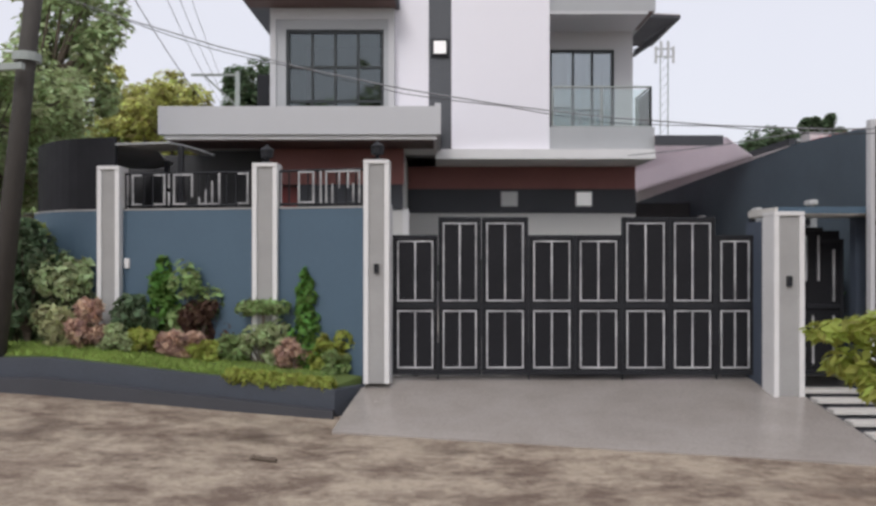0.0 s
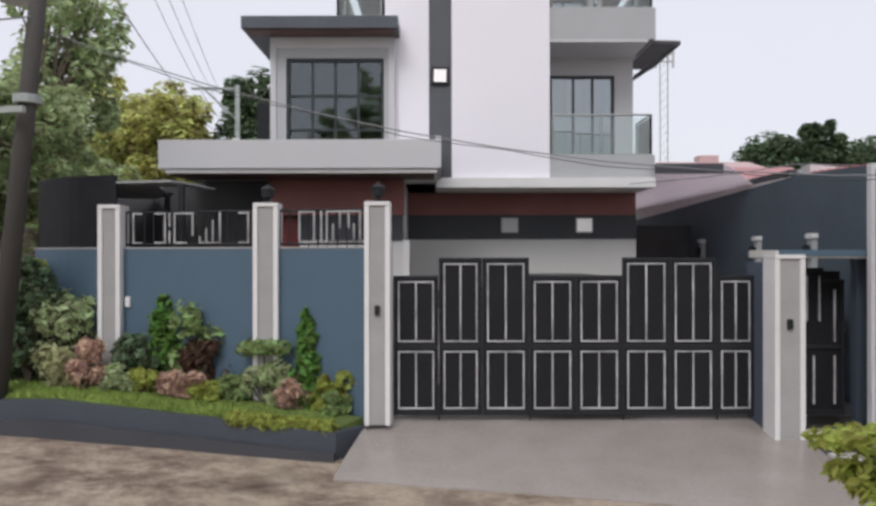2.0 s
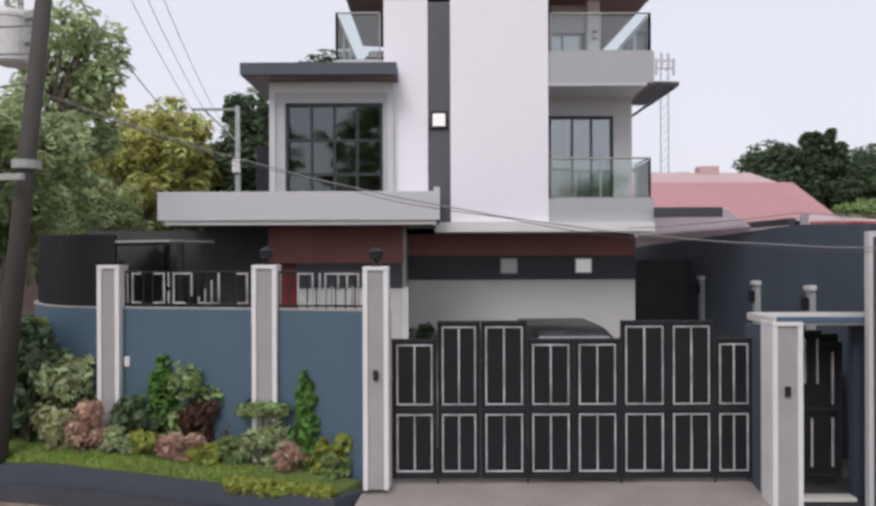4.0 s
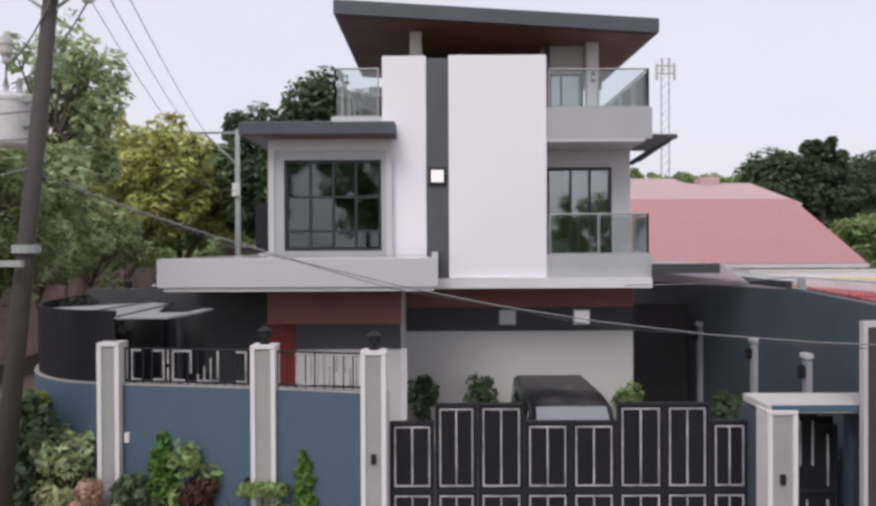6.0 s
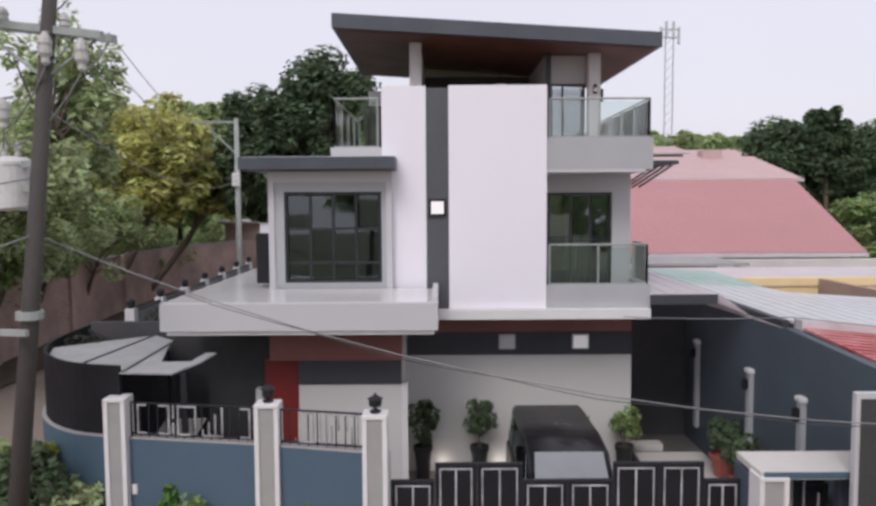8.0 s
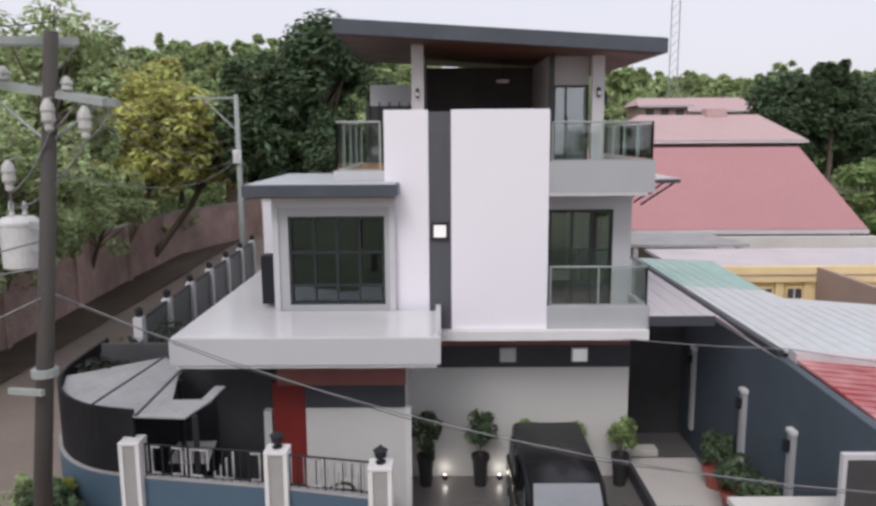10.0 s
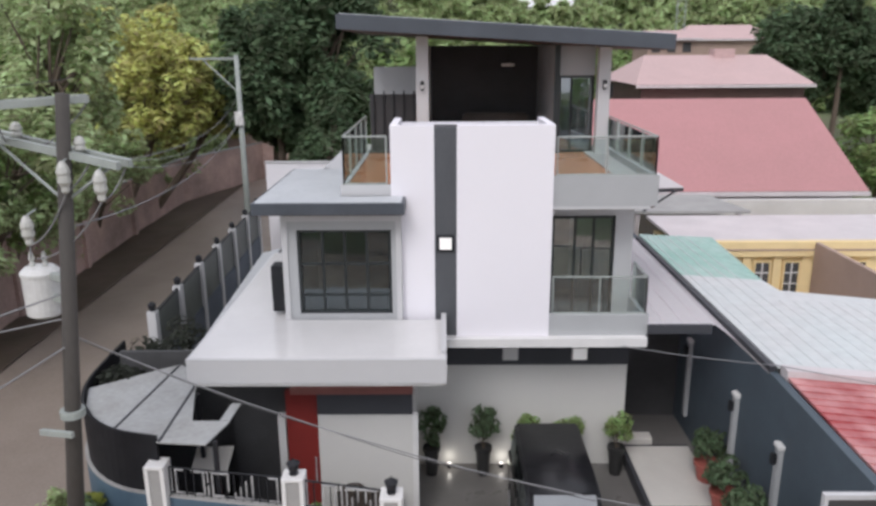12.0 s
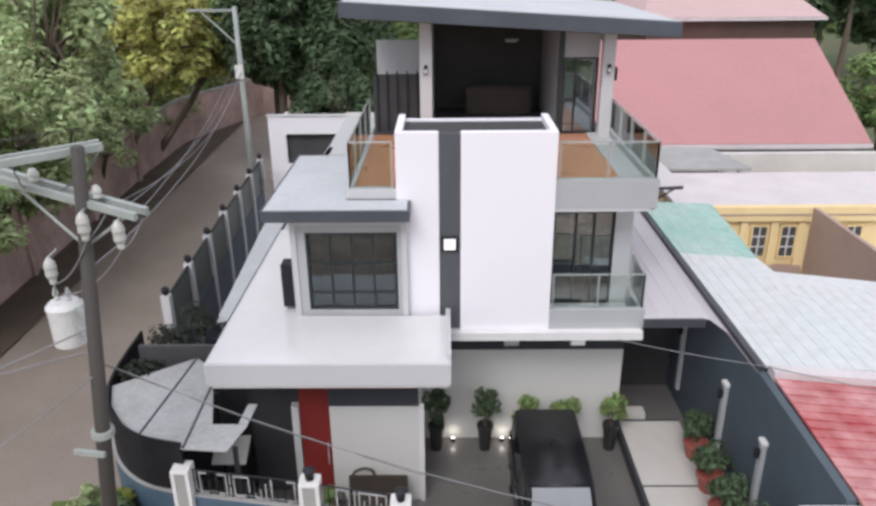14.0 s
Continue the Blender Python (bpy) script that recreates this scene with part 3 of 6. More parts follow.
BED = [(-1.42, 10.15), (-5.5, 10.42), (-9.0, 10.5)]
bm = bmesh.new()
for (xa, ya), (xb, yb) in zip(BED, BED[1:]):
    prism(bm, [(xa, ya), (xb, yb), (xb, yb + 0.13), (xa, ya + 0.13)], -0.9, bed_top)
prism(bm, [(-1.42, 10.15), (-1.04, 10.55), (-1.12, 10.62), (-1.5, 10.25)], -0.9, bed_top)
solid("planter_wall", bm, M_CURB, "low dark-grey planter wall along the street", "planter", "structure")
bm = bmesh.new()
for (xa, ya), (xb, yb) in zip(BED, BED[1:]):
    prism(bm, [(xa, ya - 0.16), (xb, yb - 0.16), (xb, yb), (xa, ya)], -0.9, lambda x, y: bed_top(x, y) - 0.26)
solid("planter_base", bm, M_CHAR, "dark kerb at the foot of the planter wall", "kerb", "structure")
bm = bmesh.new()
prism(bm, [(-1.5, 10.27), (-5.5, 10.54), (-9.0, 10.62), (-9, 13.5), (-7.2, 13.6), (-6.6, 12.3), (-5.1, 11.4), (-2.6, 10.97), (-1.1, 10.68)], -0.8, bed_soil)
solid("flower_bed", bm, M_SOIL, "dark planted soil of the roadside bed", "soil", "structure")

# lawn blades
rng = np.random.default_rng(5)
N = 14000
px = rng.uniform(-6.6, -1.5, N)
py = 10.29 + rng.uniform(0, 0.5, N) + (-1.5 - px) * 0.066
pz = np.array([bed_soil(x, y) for x, y in zip(px, py)]) - 0.01
ang, hgt = rng.uniform(0, 6.28, N), rng.uniform(0.03, 0.075, N)
dx, dy = np.cos(ang) * 0.018, np.sin(ang) * 0.018
tilt = rng.normal(0, 0.02, (N, 2))
v = np.stack([np.stack([px - dx, py - dy, pz], 1), np.stack([px + dx, py + dy, pz], 1), np.stack([px + tilt[:, 0], py + tilt[:, 1], pz + hgt], 1)], 1).reshape(-1, 3)
me = bpy.data.meshes.new("lawn")
me.from_pydata(v.tolist(), [], np.arange(3 * N).reshape(-1, 3).tolist())
me.materials.append(M_GRASS)
tagged(new("lawn", me), "short bright green lawn strip in the bed", "grass", kind="stuff")

# ---------------------------------------------------------------- gate
GX = [-0.66, 0.0, 0.63, 1.31, 1.985, 2.66, 3.35, 4.02, 4.58]
GH = [2.06, 2.32, 2.32, 2.06, 2.06, 2.32, 2.32, 2.06]
GY = 10.72


def gate_panel(leaf, x0, x1, h, b):
    y0, y1 = GY - 0.03, GY + 0.03
    fw = 0.035
    part("frame", boxes((x0 + .004, x0 + fw, y0, y1, 0.04, h), (x1 - fw, x1 - .004, y0, y1, 0.04, h), (x0 + fw, x1 - fw, y0, y1, h - 0.05, h), (x0 + fw, x1 - fw, y0, y1, 0.04, 0.10), (x0 + fw, x1 - fw, y0, y1, 1.00, 1.07)), M_BLACK, leaf)
    part("sheet", boxes((x0 + fw, x1 - fw, GY - 0.006, GY + 0.006, 0.10, h - 0.05)), M_SHEET, leaf)
    for z0, z1 in ((0.13, 0.97), (1.10, h - 0.08)):
        a, c, w = x0 + fw + 0.035, x1 - fw - 0.035, 0.021
        m = (a + c) / 2
        ya, yb = GY - 0.026, GY - 0.006
        part("trim", boxes((a, a + w, ya, yb, z0, z1), (c - w, c, ya, yb, z0, z1), (m - w / 2, m + w / 2, ya, yb, z0 + w, z1 - w), (a + w, c - w, ya, yb, z0, z0 + w), (a + w, c - w, ya, yb, z1 - w, z1)), M_SILVER, leaf, "silver inlay trim")


for i in range(0, 8, 2):
    leaf = thing("gate_leaf", ((GX[i] + GX[i + 2]) / 2, GY, 0.04), "black steel folding gate leaf with silver inlay, closed", "gate", "leaves of the driveway gate")
    gate_panel(leaf, GX[i], GX[i + 1], GH[i], i)
    gate_panel(leaf, GX[i + 1], GX[i + 2], GH[i + 1], i)
    xr = GX[i + 1]
    part("drop_bolt", cyl(bmesh.new(), (xr, GY - 0.05, -0.02), (xr, GY - 0.05, 0.5), 0.012, seg=8), M_BLACK, leaf)
solid("gate_return", boxes((4.56, 4.66, 10.34, 10.95, -0.2, 2.25)), M_NAVY, "dark blue return wall beside the gate pillar", "wall", "structure")
solid("gate_jamb", boxes((-0.70, -0.665, 10.66, 10.80, -0.1, 2.5)), M_LGREY, "pale jamb beside the gate", "jamb", "structure")

# ---------------------------------------------------------------- pedestrian entrance
solid("entrance_slab", boxes((4.56, 7.6, 10.0, 10.88, 2.31, 2.42), bevel=0.01), M_SLABW, "flat pale concrete slab over the side entrance", "canopy", "structure")
solid("entrance_fascia", boxes((4.6, 7.6, 9.975, 9.998, 2.335, 2.425)), M_BLUE, "blue painted fascia of the entrance slab", "fascia", "structure")
solid("entrance_wall", boxes((5.85, 7.6, 10.35, 10.5, -0.6, 2.3)), M_NAVY, "dark wall beside the side entrance", "wall", "structure")
pg = thing("side_gate", (5.4, 10.7, 0.1), "narrow black steel side gate with silver inlay", "gate")
part("frame", boxes((4.95, 5.0, 10.66, 10.72, 0.05, 2.0), (5.8, 5.85, 10.66, 10.72, 0.05, 2.0), (5.0, 5.8, 10.66, 10.72, 1.0, 1.06), (5.0, 5.8, 10.66, 10.72, 0.05, 0.11), (5.0, 5.25, 10.66, 10.72, 1.95, 2.0), (5.55, 5.8, 10.66, 10.72, 1.95, 2.0), (5.25, 5.55, 10.66, 10.72, 2.12, 2.17)), M_BLACK, pg)
part("sheet", boxes((5.0, 5.8, 10.685, 10.697, 0.11, 2.12)), M_SHEET, pg)
part("trim", boxes(*[(x, x + 0.025, 10.66, 10.685, a, b) for x, a, b in ((5.08, 1.1, 1.85), (5.3, 1.4, 2.05), (5.48, 1.4, 2.05), (5.7, 1.1, 1.85), (5.08, .2, .9), (5.4, .2, .9), (5.7, .2, .9))]), M_SILVER, pg, "silver inlay trim")
scr = thing("neighbour_screen", (6.8, 9.85, 0), "tall dark panel in a pale frame beside the entrance", "screen")
part("panel", boxes((5.82, 8.0, 9.86, 9.92, -0.5, 3.5)), M_DARKSHADE, scr)
part("frame", boxes((5.76, 5.82, 9.84, 9.94, -0.5, 3.58), (5.82, 8.0, 9.84, 9.94, 3.5, 3.58)), M_LGREY, scr, "pale frame")
path_t = thing("entrance_path", (5.4, 9.5, -0.4), "dark paved path with pale stepping slabs", "path", kind="structure")
bm = prism(bmesh.new(), [(4.93, 8.0), (7.5, 7.6), (7.5, 10.4), (4.93, 10.6)], -0.8, lambda x, y: -0.10 if y > 10 else -0.44)
part("bed", bm, M_CHAR, path_t)
for i, y in enumerate(steps(8.05, 10.1, 6)):
    z = -0.44 + 0.34 * (y - 7.8) / 2.5
    part("slab", boxes((4.98, 5.75, y, y + 0.2, z, z + 0.06), bevel=0.01), M_SLABW, path_t)

# ---------------------------------------------------------------- side wall and yard things
solid("wall_east", prism(bmesh.new(), [(6.55, 9.95), (6.72, 9.95), (6.72, 13.5), (6.72, 26), (6.55, 26), (6.55, 13.5)], -0.6, lambda x, y: 3.80 - 0.035 * max(0, 13.5 - y)), M_WALLE, "tall grey-blue painted boundary wall", "wall", "structure")
for y in (12.85, 15.05, 18.2):
    ln = thing("wall_lamp", (6.5, y, 2.0), "pale half-column on the boundary wall carrying a small black lamp", "lamp", "lamps on the boundary wall")
    part("half_column", boxes((6.45, 6.55, y - 0.10, y + 0.10, 0.5, 2.62), bevel=0.02), M_GREY, ln)
    part("shade", boxes((6.34, 6.45, y - 0.06, y + 0.06, 2.28, 2.52), bevel=0.02), M_BLACK, ln, "small black lamp")
    part("cap", boxes((6.42, 6.56, y - 0.13, y + 0.13, 2.62, 2.72), bevel=0.02), M_LAMPD, ln, "pale cap")
slab = thing("raised_slab", (5.4, 14.5, 0), "pale raised terrace slabs in a dark edging beside the yard", "terrace", kind="structure")
part("edging", boxes((4.5, 4.6, 11.4, 17.0, -0.02, 0.30), (4.6, 6.2, 16.9, 17.0, -0.02, 0.3), (4.6, 6.2, 14.28, 14.36, 0.0, 0.29), (4.6, 6.2, 11.4, 11.5, 0, 0.29)), M_CHAR, slab)
part("slab", boxes((4.6, 6.2, 14.36, 16.9, -0.02, 0.32), bevel=0.01), M_SLABW, slab)
part("slab", boxes((4.6, 6.2, 11.5, 14.28, -0.02, 0.32), bevel=0.01), M_SLABW, slab)
# Added wall; its dark colour carries the shade under the passage roof.
solid("passage_shade_wall", boxes((4.46, 6.54, 19.2, 19.35, -0.02, 3.1)), M_DARKSHADE, "added dark wall with the side passage shade in its colour", "wall", "structure")
solid("back_steps", boxes((4.5, 5.35, 17.1, 17.45, -0.02, 0.42), bevel=0.01), M_SLABW, "pale step at the narrow side passage", "steps", "structure")


def shrub(at, radii, material, label, seed, count=7, leaves=120, size=0.05, category="shrub", group="shrubs in the bed", name="shrub", up=0.5):
    rng = random.Random(seed)
    t = thing(name, at, label, category, group)
    c = (at[0], at[1], at[2] + radii[2] * 0.95)
    bm = bmesh.new()
    clumps = crown_clumps(rng, c, radii, count, leaves, 0.85, 0.42)
    for q, r, n in clumps:
        cyl(bm, (at[0] + rng.uniform(-.03, .03), at[1] + rng.uniform(-.03, .03), at[2] - 0.05), q, 0.014, 0.006, 5)
    part("branching_stem", bm, M_BARK, t)
    leafy("foliage", clumps, size, seed, material, t, up)
    return t


def potted(at, pr, ph, radii, material, pot_mat, label, seed, stem=0.0, group="potted plants in the yard"):
    t = thing("potted_plant", at, label, "potted plant", group)
    part("pot", lathe(bmesh.new(), [(pr * 0.7, 0), (pr * 0.95, ph * 0.85), (pr * 1.08, ph * 0.86), (pr * 1.08, ph), (pr * 0.9, ph), (pr * 0.88, ph * 0.93)], at, 14), pot_mat, t)
    rng = random.Random(seed)
    c = (at[0], at[1], at[2] + ph + stem + radii[2] * 0.8)
    clumps = crown_clumps(rng, c, radii, 7, 90, 0.7, 0.55)
    bm = cyl(bmesh.new(), (at[0], at[1], at[2] + ph * 0.8), (at[0], at[1], c[2]), 0.02, 0.012, 6)
    for q, r, n in clumps[:4]:
        cyl(bm, (at[0], at[1], at[2] + ph * 0.9), q, 0.01, 0.004, 5)
    part("stem", bm, M_BARK, t)
    leafy("foliage", clumps, 0.07, seed, material, t, 0.3)
    return t

# ---------------------------------------------------------------- main house
house = thing("house", (0.5, 18, 0), "modern white and charcoal three-storey house with glass balconies", "house")
WY, GYW = 16.7, 16.65          # upper right front wall, ground-floor front wall


def wall_with_hole(x0, x1, y0, y1, z0, z1, hx0, hx1, hz0, hz1):
    bm = bmesh.new()
    rings = []
    for y in (y0, y1):
        o = [bm.verts.new((x, y, z)) for x, z in ((x0, z0), (x1, z0), (x1, z1), (x0, z1))]
        h = [bm.verts.new((x, y, z)) for x, z in ((hx0, hz0), (hx1, hz0), (hx1, hz1), (hx0, hz1))]
        for i in range(4):
            j = (i + 1) % 4
            bm.faces.new((o[i], o[j], h[j], h[i]))
        rings.append((o, h))
    for k in (0, 1):
        for i in range(4):
            j = (i + 1) % 4
            bm.faces.new((rings[0][k][i], rings[0][k][j], rings[1][k][j], rings[1][k][i]))
    bmesh.ops.recalc_face_normals(bm, faces=bm.faces)
    return bm


# ground floor
part("wall", boxes((-0.77, 4.45, GYW, GYW + 0.15, -0.02, 2.70)), M_GREIGE, house, "greige ground-floor wall")
part("band", boxes((-0.77, 4.45, GYW - 0.03, GYW + 0.15, 2.70, 3.24)), M_CHAR, house, "charcoal band")
part("band", boxes((-0.77, 4.43, GYW - 0.06, GYW + 0.15, 3.24, 3.74)), M_MAROON, house, "maroon band")
part("side_wall", boxes((4.30, 4.45, GYW + 0.15, 25, -0.02, 3.74)), M_GREIGE, house)
part("side_wall", boxes((-3.4, -3.25, 15.4, 25, -0.02, 4.2)), M_GREIGE, house)
part("back_wall", boxes((-3.4, 4.45, 25, 25.15, -0.02, 7.0)), M_GREIGE, house)
# entrance block under the canopy
part("wall", boxes((-2.70, -0.68, 14.25, 14.40, -0.02, 2.64)), M_GREIGE, house, "greige entrance wall")
part("band", boxes((-2.70, -0.68, 14.22, 14.40, 2.64, 3.12)), M_CHAR, house, "charcoal band")
part("band", boxes((-3.25, -0.66, 14.19, 14.40, 3.12, 3.80)), M_MAROON, house, "maroon band")
part("side_wall", boxes((-0.80, -0.68, 14.40, 16.65, -0.02, 3.80)), M_GREIGE, house)
part("corner_post", boxes((-0.68, -0.56, 14.2, 14.32, -0.02, 2.64)), M_TRIMW, house, "slim white corner post")
# Shade under the canopy is put into this wall's dark colour.
part("wall", boxes((-4.6, -2.75, 14.6, 14.75, -0.02, 3.83)), M_DARKSHADE, house, "recessed porch wall coloured dark for the porch shade")
# Added dark sheet stands for the shade left of the porch, hiding trees behind.
part("wall", boxes((-7.1, -4.62, 14.95, 15.05, -0.02, 3.78)), M_DARKSHADE, house, "added dark sheet standing for the porch shade")
ed = part("door", boxes((-3.42, -2.70, 14.45, 14.55, 0.05, 3.1), bevel=0.01), M_RED, house, "red entrance door panel")
part("handle", cyl(bmesh.new(), (-2.82, 14.42, 0.9), (-2.82, 14.42, 1.5), 0.015, seg=8), M_SILVER, ed, "long silver handle")
part("jamb", boxes((-3.60, -3.44, 14.4, 14.6, 0.0, 2.5)), M_TRIMW, house, "pale door jamb")
# canopy over the porch
part("canopy", boxes((-4.96, 0.05, 13.08, 15.2, 3.90, 4.40), (-4.96, -3.3, 15.2, 20.8, 3.90, 4.40), bevel=0.0), M_LGREY, house, "flat light-grey porch canopy")
part("canopy_floor", boxes((-4.90, -0.01, 13.14, 15.2, 4.40, 4.412), (-4.90, -3.4, 15.2, 20.7, 4.40, 4.412)), M_TERR, house, "wet pale screed on the canopy")
part("canopy_lip", boxes((-4.86, -0.02, 13.14, 15.2, 3.82, 3.90)), M_TRIMW, house, "white lower lip")
part("upstand", boxes((-0.06, 0.05, 13.3, 15.38, 4.41, 4.50)), M_LGREY, house)
# slab and upper storey
part("floor_slab", boxes((-0.05, 4.48, 15.22, 25, 3.74, 3.94)), M_TRIMW, house, "white floor slab edge")
part("floor_slab", boxes((-3.4, -0.05, 15.4, 25, 3.95, 4.2)), M_GREY, house)
bay = part("bay_wall", wall_with_hole(-3.42, -0.9, 15.26, 15.46, 4.2, 6.86, -3.14, -1.12, 4.53, 6.42), M_GREY, house, "grey bay wall")
part("bay_border", boxes((-3.46, -3.34, 15.22, 15.26, 4.41, 6.84), (-1.02, -0.9, 15.22, 15.26, 4.41, 6.84), (-3.34, -1.02, 15.22, 15.26, 6.62, 6.84)), M_LGREY, house, "pale raised border")
part("side_wall", boxes((-3.42, -3.27, 15.46, 21, 4.2, 6.86)), M_LGREY, house)
part("louvre_box", boxes((-3.80, -3.47, 15.5, 15.9, 4.5, 5.55), bevel=0.015), M_BLACK, house, "black louvred unit on the bay side")


PANE = random.Random(77)


def window(x0, x1, y, z0, z1, cols, rows, pane, label, parent):
    """A framed window with bars and single panes; the panes sit behind the bars."""
    w = part("window", boxes((x0, x0 + 0.06, y - 0.03, y + 0.06, z0, z1), (x1 - 0.06, x1, y - 0.03, y + 0.06, z0, z1), (x0 + 0.06, x1 - 0.06, y - 0.03, y + 0.06, z1 - 0.06, z1), (x0 + 0.06, x1 - 0.06, y - 0.03, y + 0.06, z0, z0 + 0.06)), M_FRAME, parent, label)
    cx = [x0 + 0.06 + (x1 - x0 - 0.12) * c for c in cols]
    cz = [z0 + 0.06 + (z1 - z0 - 0.12) * r for r in rows]
    for x in cx[1:-1]:
        part("mullion", boxes((x - 0.025, x + 0.025, y - 0.025, y + 0.05, z0 + 0.06, z1 - 0.06)), M_FRAME, w)
    for z in cz[1:-1]:
        part("transom", boxes((x0 + 0.06, x1 - 0.06, y - 0.02, y + 0.045, z - 0.025, z + 0.025)), M_FRAME, w)
    for a, b in zip(cx, cx[1:]):
        for c, d in zip(cz, cz[1:]):
            bm_pane = boxes((a + 0.015, b - 0.015, y + 0.014, y + 0.020, c + 0.015, d - 0.015))
            tx, tz = PANE.uniform(-0.016, 0.016), PANE.uniform(-0.02, 0.02)
            for v_ in bm_pane.verts:
                v_.co.y += tx * (v_.co.x - (a + b) / 2) + tz * (v_.co.z - (c + d) / 2)
            part("pane", bm_pane, pane, w)
    return w


window(-3.14, -1.12, 15.34, 4.53, 6.42, (0, .25, .5, .75, 1), (0, .20, .60, 1), M_GLASS, "black-framed window with a grid of panes", house)
# Room shade is put into the dark colour of this back wall.
part("room_back", boxes((-3.2, -0.9, 18.0, 18.1, 4.2, 6.86)), M_DARKSHADE, house)
part("room_ceiling", boxes((-3.4, 4.4, 15.46, 25, 6.80, 6.86)), M_LGREY, house)
# white tower with charcoal strip
part("tower_wall", boxes((-1.11, -0.19, 15.40, 15.55, 4.0, 8.60), bevel=0.01), M_WHITE, house, "white tower panel")
part("tower_wall", boxes((0.28, 2.32, 15.36, 15.55, 3.945, 8.60), bevel=0.01), M_WHITE, house, "wide white tower panel")
part("tower_strip", boxes((-0.19, 0.28, 15.45, 15.55, 3.945, 8.56)), M_STRIP, house, "charcoal vertical strip")
part("tower_side", boxes((-1.11, -0.96, 15.55, 17.2, 4.2, 8.60)), M_WHITE, house)
part("tower_side", boxes((2.17, 2.32, 15.55, 17.2, 3.94, 8.60)), M_WHITE, house)
part("tower_back", boxes((-0.96, 2.17, 17.08, 17.2, 6.86, 8.50)), M_WHITE, house)
# Tower top is open; this dark sheet stands for the shade inside it.
part("tower_shade_sheet", boxes((-0.96, 2.17, 15.55, 17.08, 8.40, 8.45)), M_DARKSHADE, house, "dark sheet standing for the shade in the open tower top")
sq = part("square_light", boxes((-0.14, 0.22, 15.38, 15.45, 5.90, 6.26), bevel=0.01), M_BLACK, house, "square lamp in a dark frame on the strip")
part("diffuser", boxes((-0.09, 0.17, 15.365, 15.38, 5.95, 6.21)), M_LAMPW, sq, "bright white diffuser")
for x, g in ((1.6, M_LAMPD), (3.27, M_LAMPW)):
    f = part("square_light", boxes((x - 0.19, x + 0.19, GYW - 0.10, GYW - 0.03, 2.84, 3.18), bevel=0.01), M_LGREY, house, "square lamp on the charcoal band")
    part("diffuser", boxes((x - 0.16, x + 0.16, GYW - 0.115, GYW - 0.10, 2.87, 3.15)), g, f)
# balcony storey
part("balcony_parapet", boxes((2.32, 4.52, 15.42, 15.56, 3.94, 4.43), (4.38, 4.52, 15.56, 16.7, 3.94, 4.43)), M_GREY, house, "grey balcony parapet")
part("balcony_floor", boxes((2.32, 4.38, 15.56, 16.7, 3.94, 3.97)), M_TERR, house)
part("wall", wall_with_hole(2.32, 4.40, WY, WY + 0.15, 3.94, 6.86, 2.50, 3.98, 3.98, 6.39), M_LGREY, house, "pale balcony wall")
window(2.50, 3.98, WY + 0.02, 3.98, 6.39, (0, .36, .68, 1), (0, 1), M_DOORG, "black-framed sliding balcony door", house)
part("curtain", boxes(*[(2.95 + 0.1 * i, 3.03 + 0.1 * i, WY + 0.16 + 0.03 * (i % 2), WY + 0.2 + 0.03 * (i % 2), 4.0, 6.35) for i in range(10)]), M_CURT, house, "pale curtain")
# This back wall carries the shade behind the balcony door in its colour.
part("room_back", boxes((2.32, 4.3, 18.6, 18.7, 3.94, 6.86)), M_DARKSHADE, house)
part("side_wall", boxes((4.27, 4.42, WY + 0.15, 25, 3.94, 6.86)), M_LGREY, house)


def glass_rail(pts, z0, z1, label):
    (xa, ya), (xb, yb) = pts[0], pts[1]
    r = part("glass_railing", boxes((min(xa, xb), max(xa, xb), ya - 0.02, ya + 0.02, z0, z0 + 0.035)), M_STEELP, house, label)
    for a, b in zip(pts, pts[1:]):
        a, b = Vector((*a, 0)), Vector((*b, 0))
        n = max(1, round((b - a).length / 1.1))
        bm = bmesh.new()
        cyl(bm, (a.x, a.y, z1), (b.x, b.y, z1), 0.022, seg=8)
        part("handrail", bm, M_STEELP, r, "steel handrail")
        for i in range(n + 1):
            p = a.lerp(b, i / n)
            part("post", boxes((p.x - 0.018, p.x + 0.018, p.y - 0.018, p.y + 0.018, z0, z1)), M_STEELP, r)
        for i in range(n):
            p, q = a.lerp(b, (i + 0.04) / n), a.lerp(b, (i + 0.96) / n)
            t = 0.005
            part("glass_pane", boxes((min(p.x, q.x) - t, max(p.x, q.x) + t, min(p.y, q.y) - t, max(p.y, q.y) + t, z0 + 0.04, z1 - 0.05)), M_RAILG, r).visible_shadow = False
    return r


glass_rail([(2.40, 15.5), (4.46, 15.5), (4.46, 16.65)], 4.43, 5.28, "clear glass balcony railing")
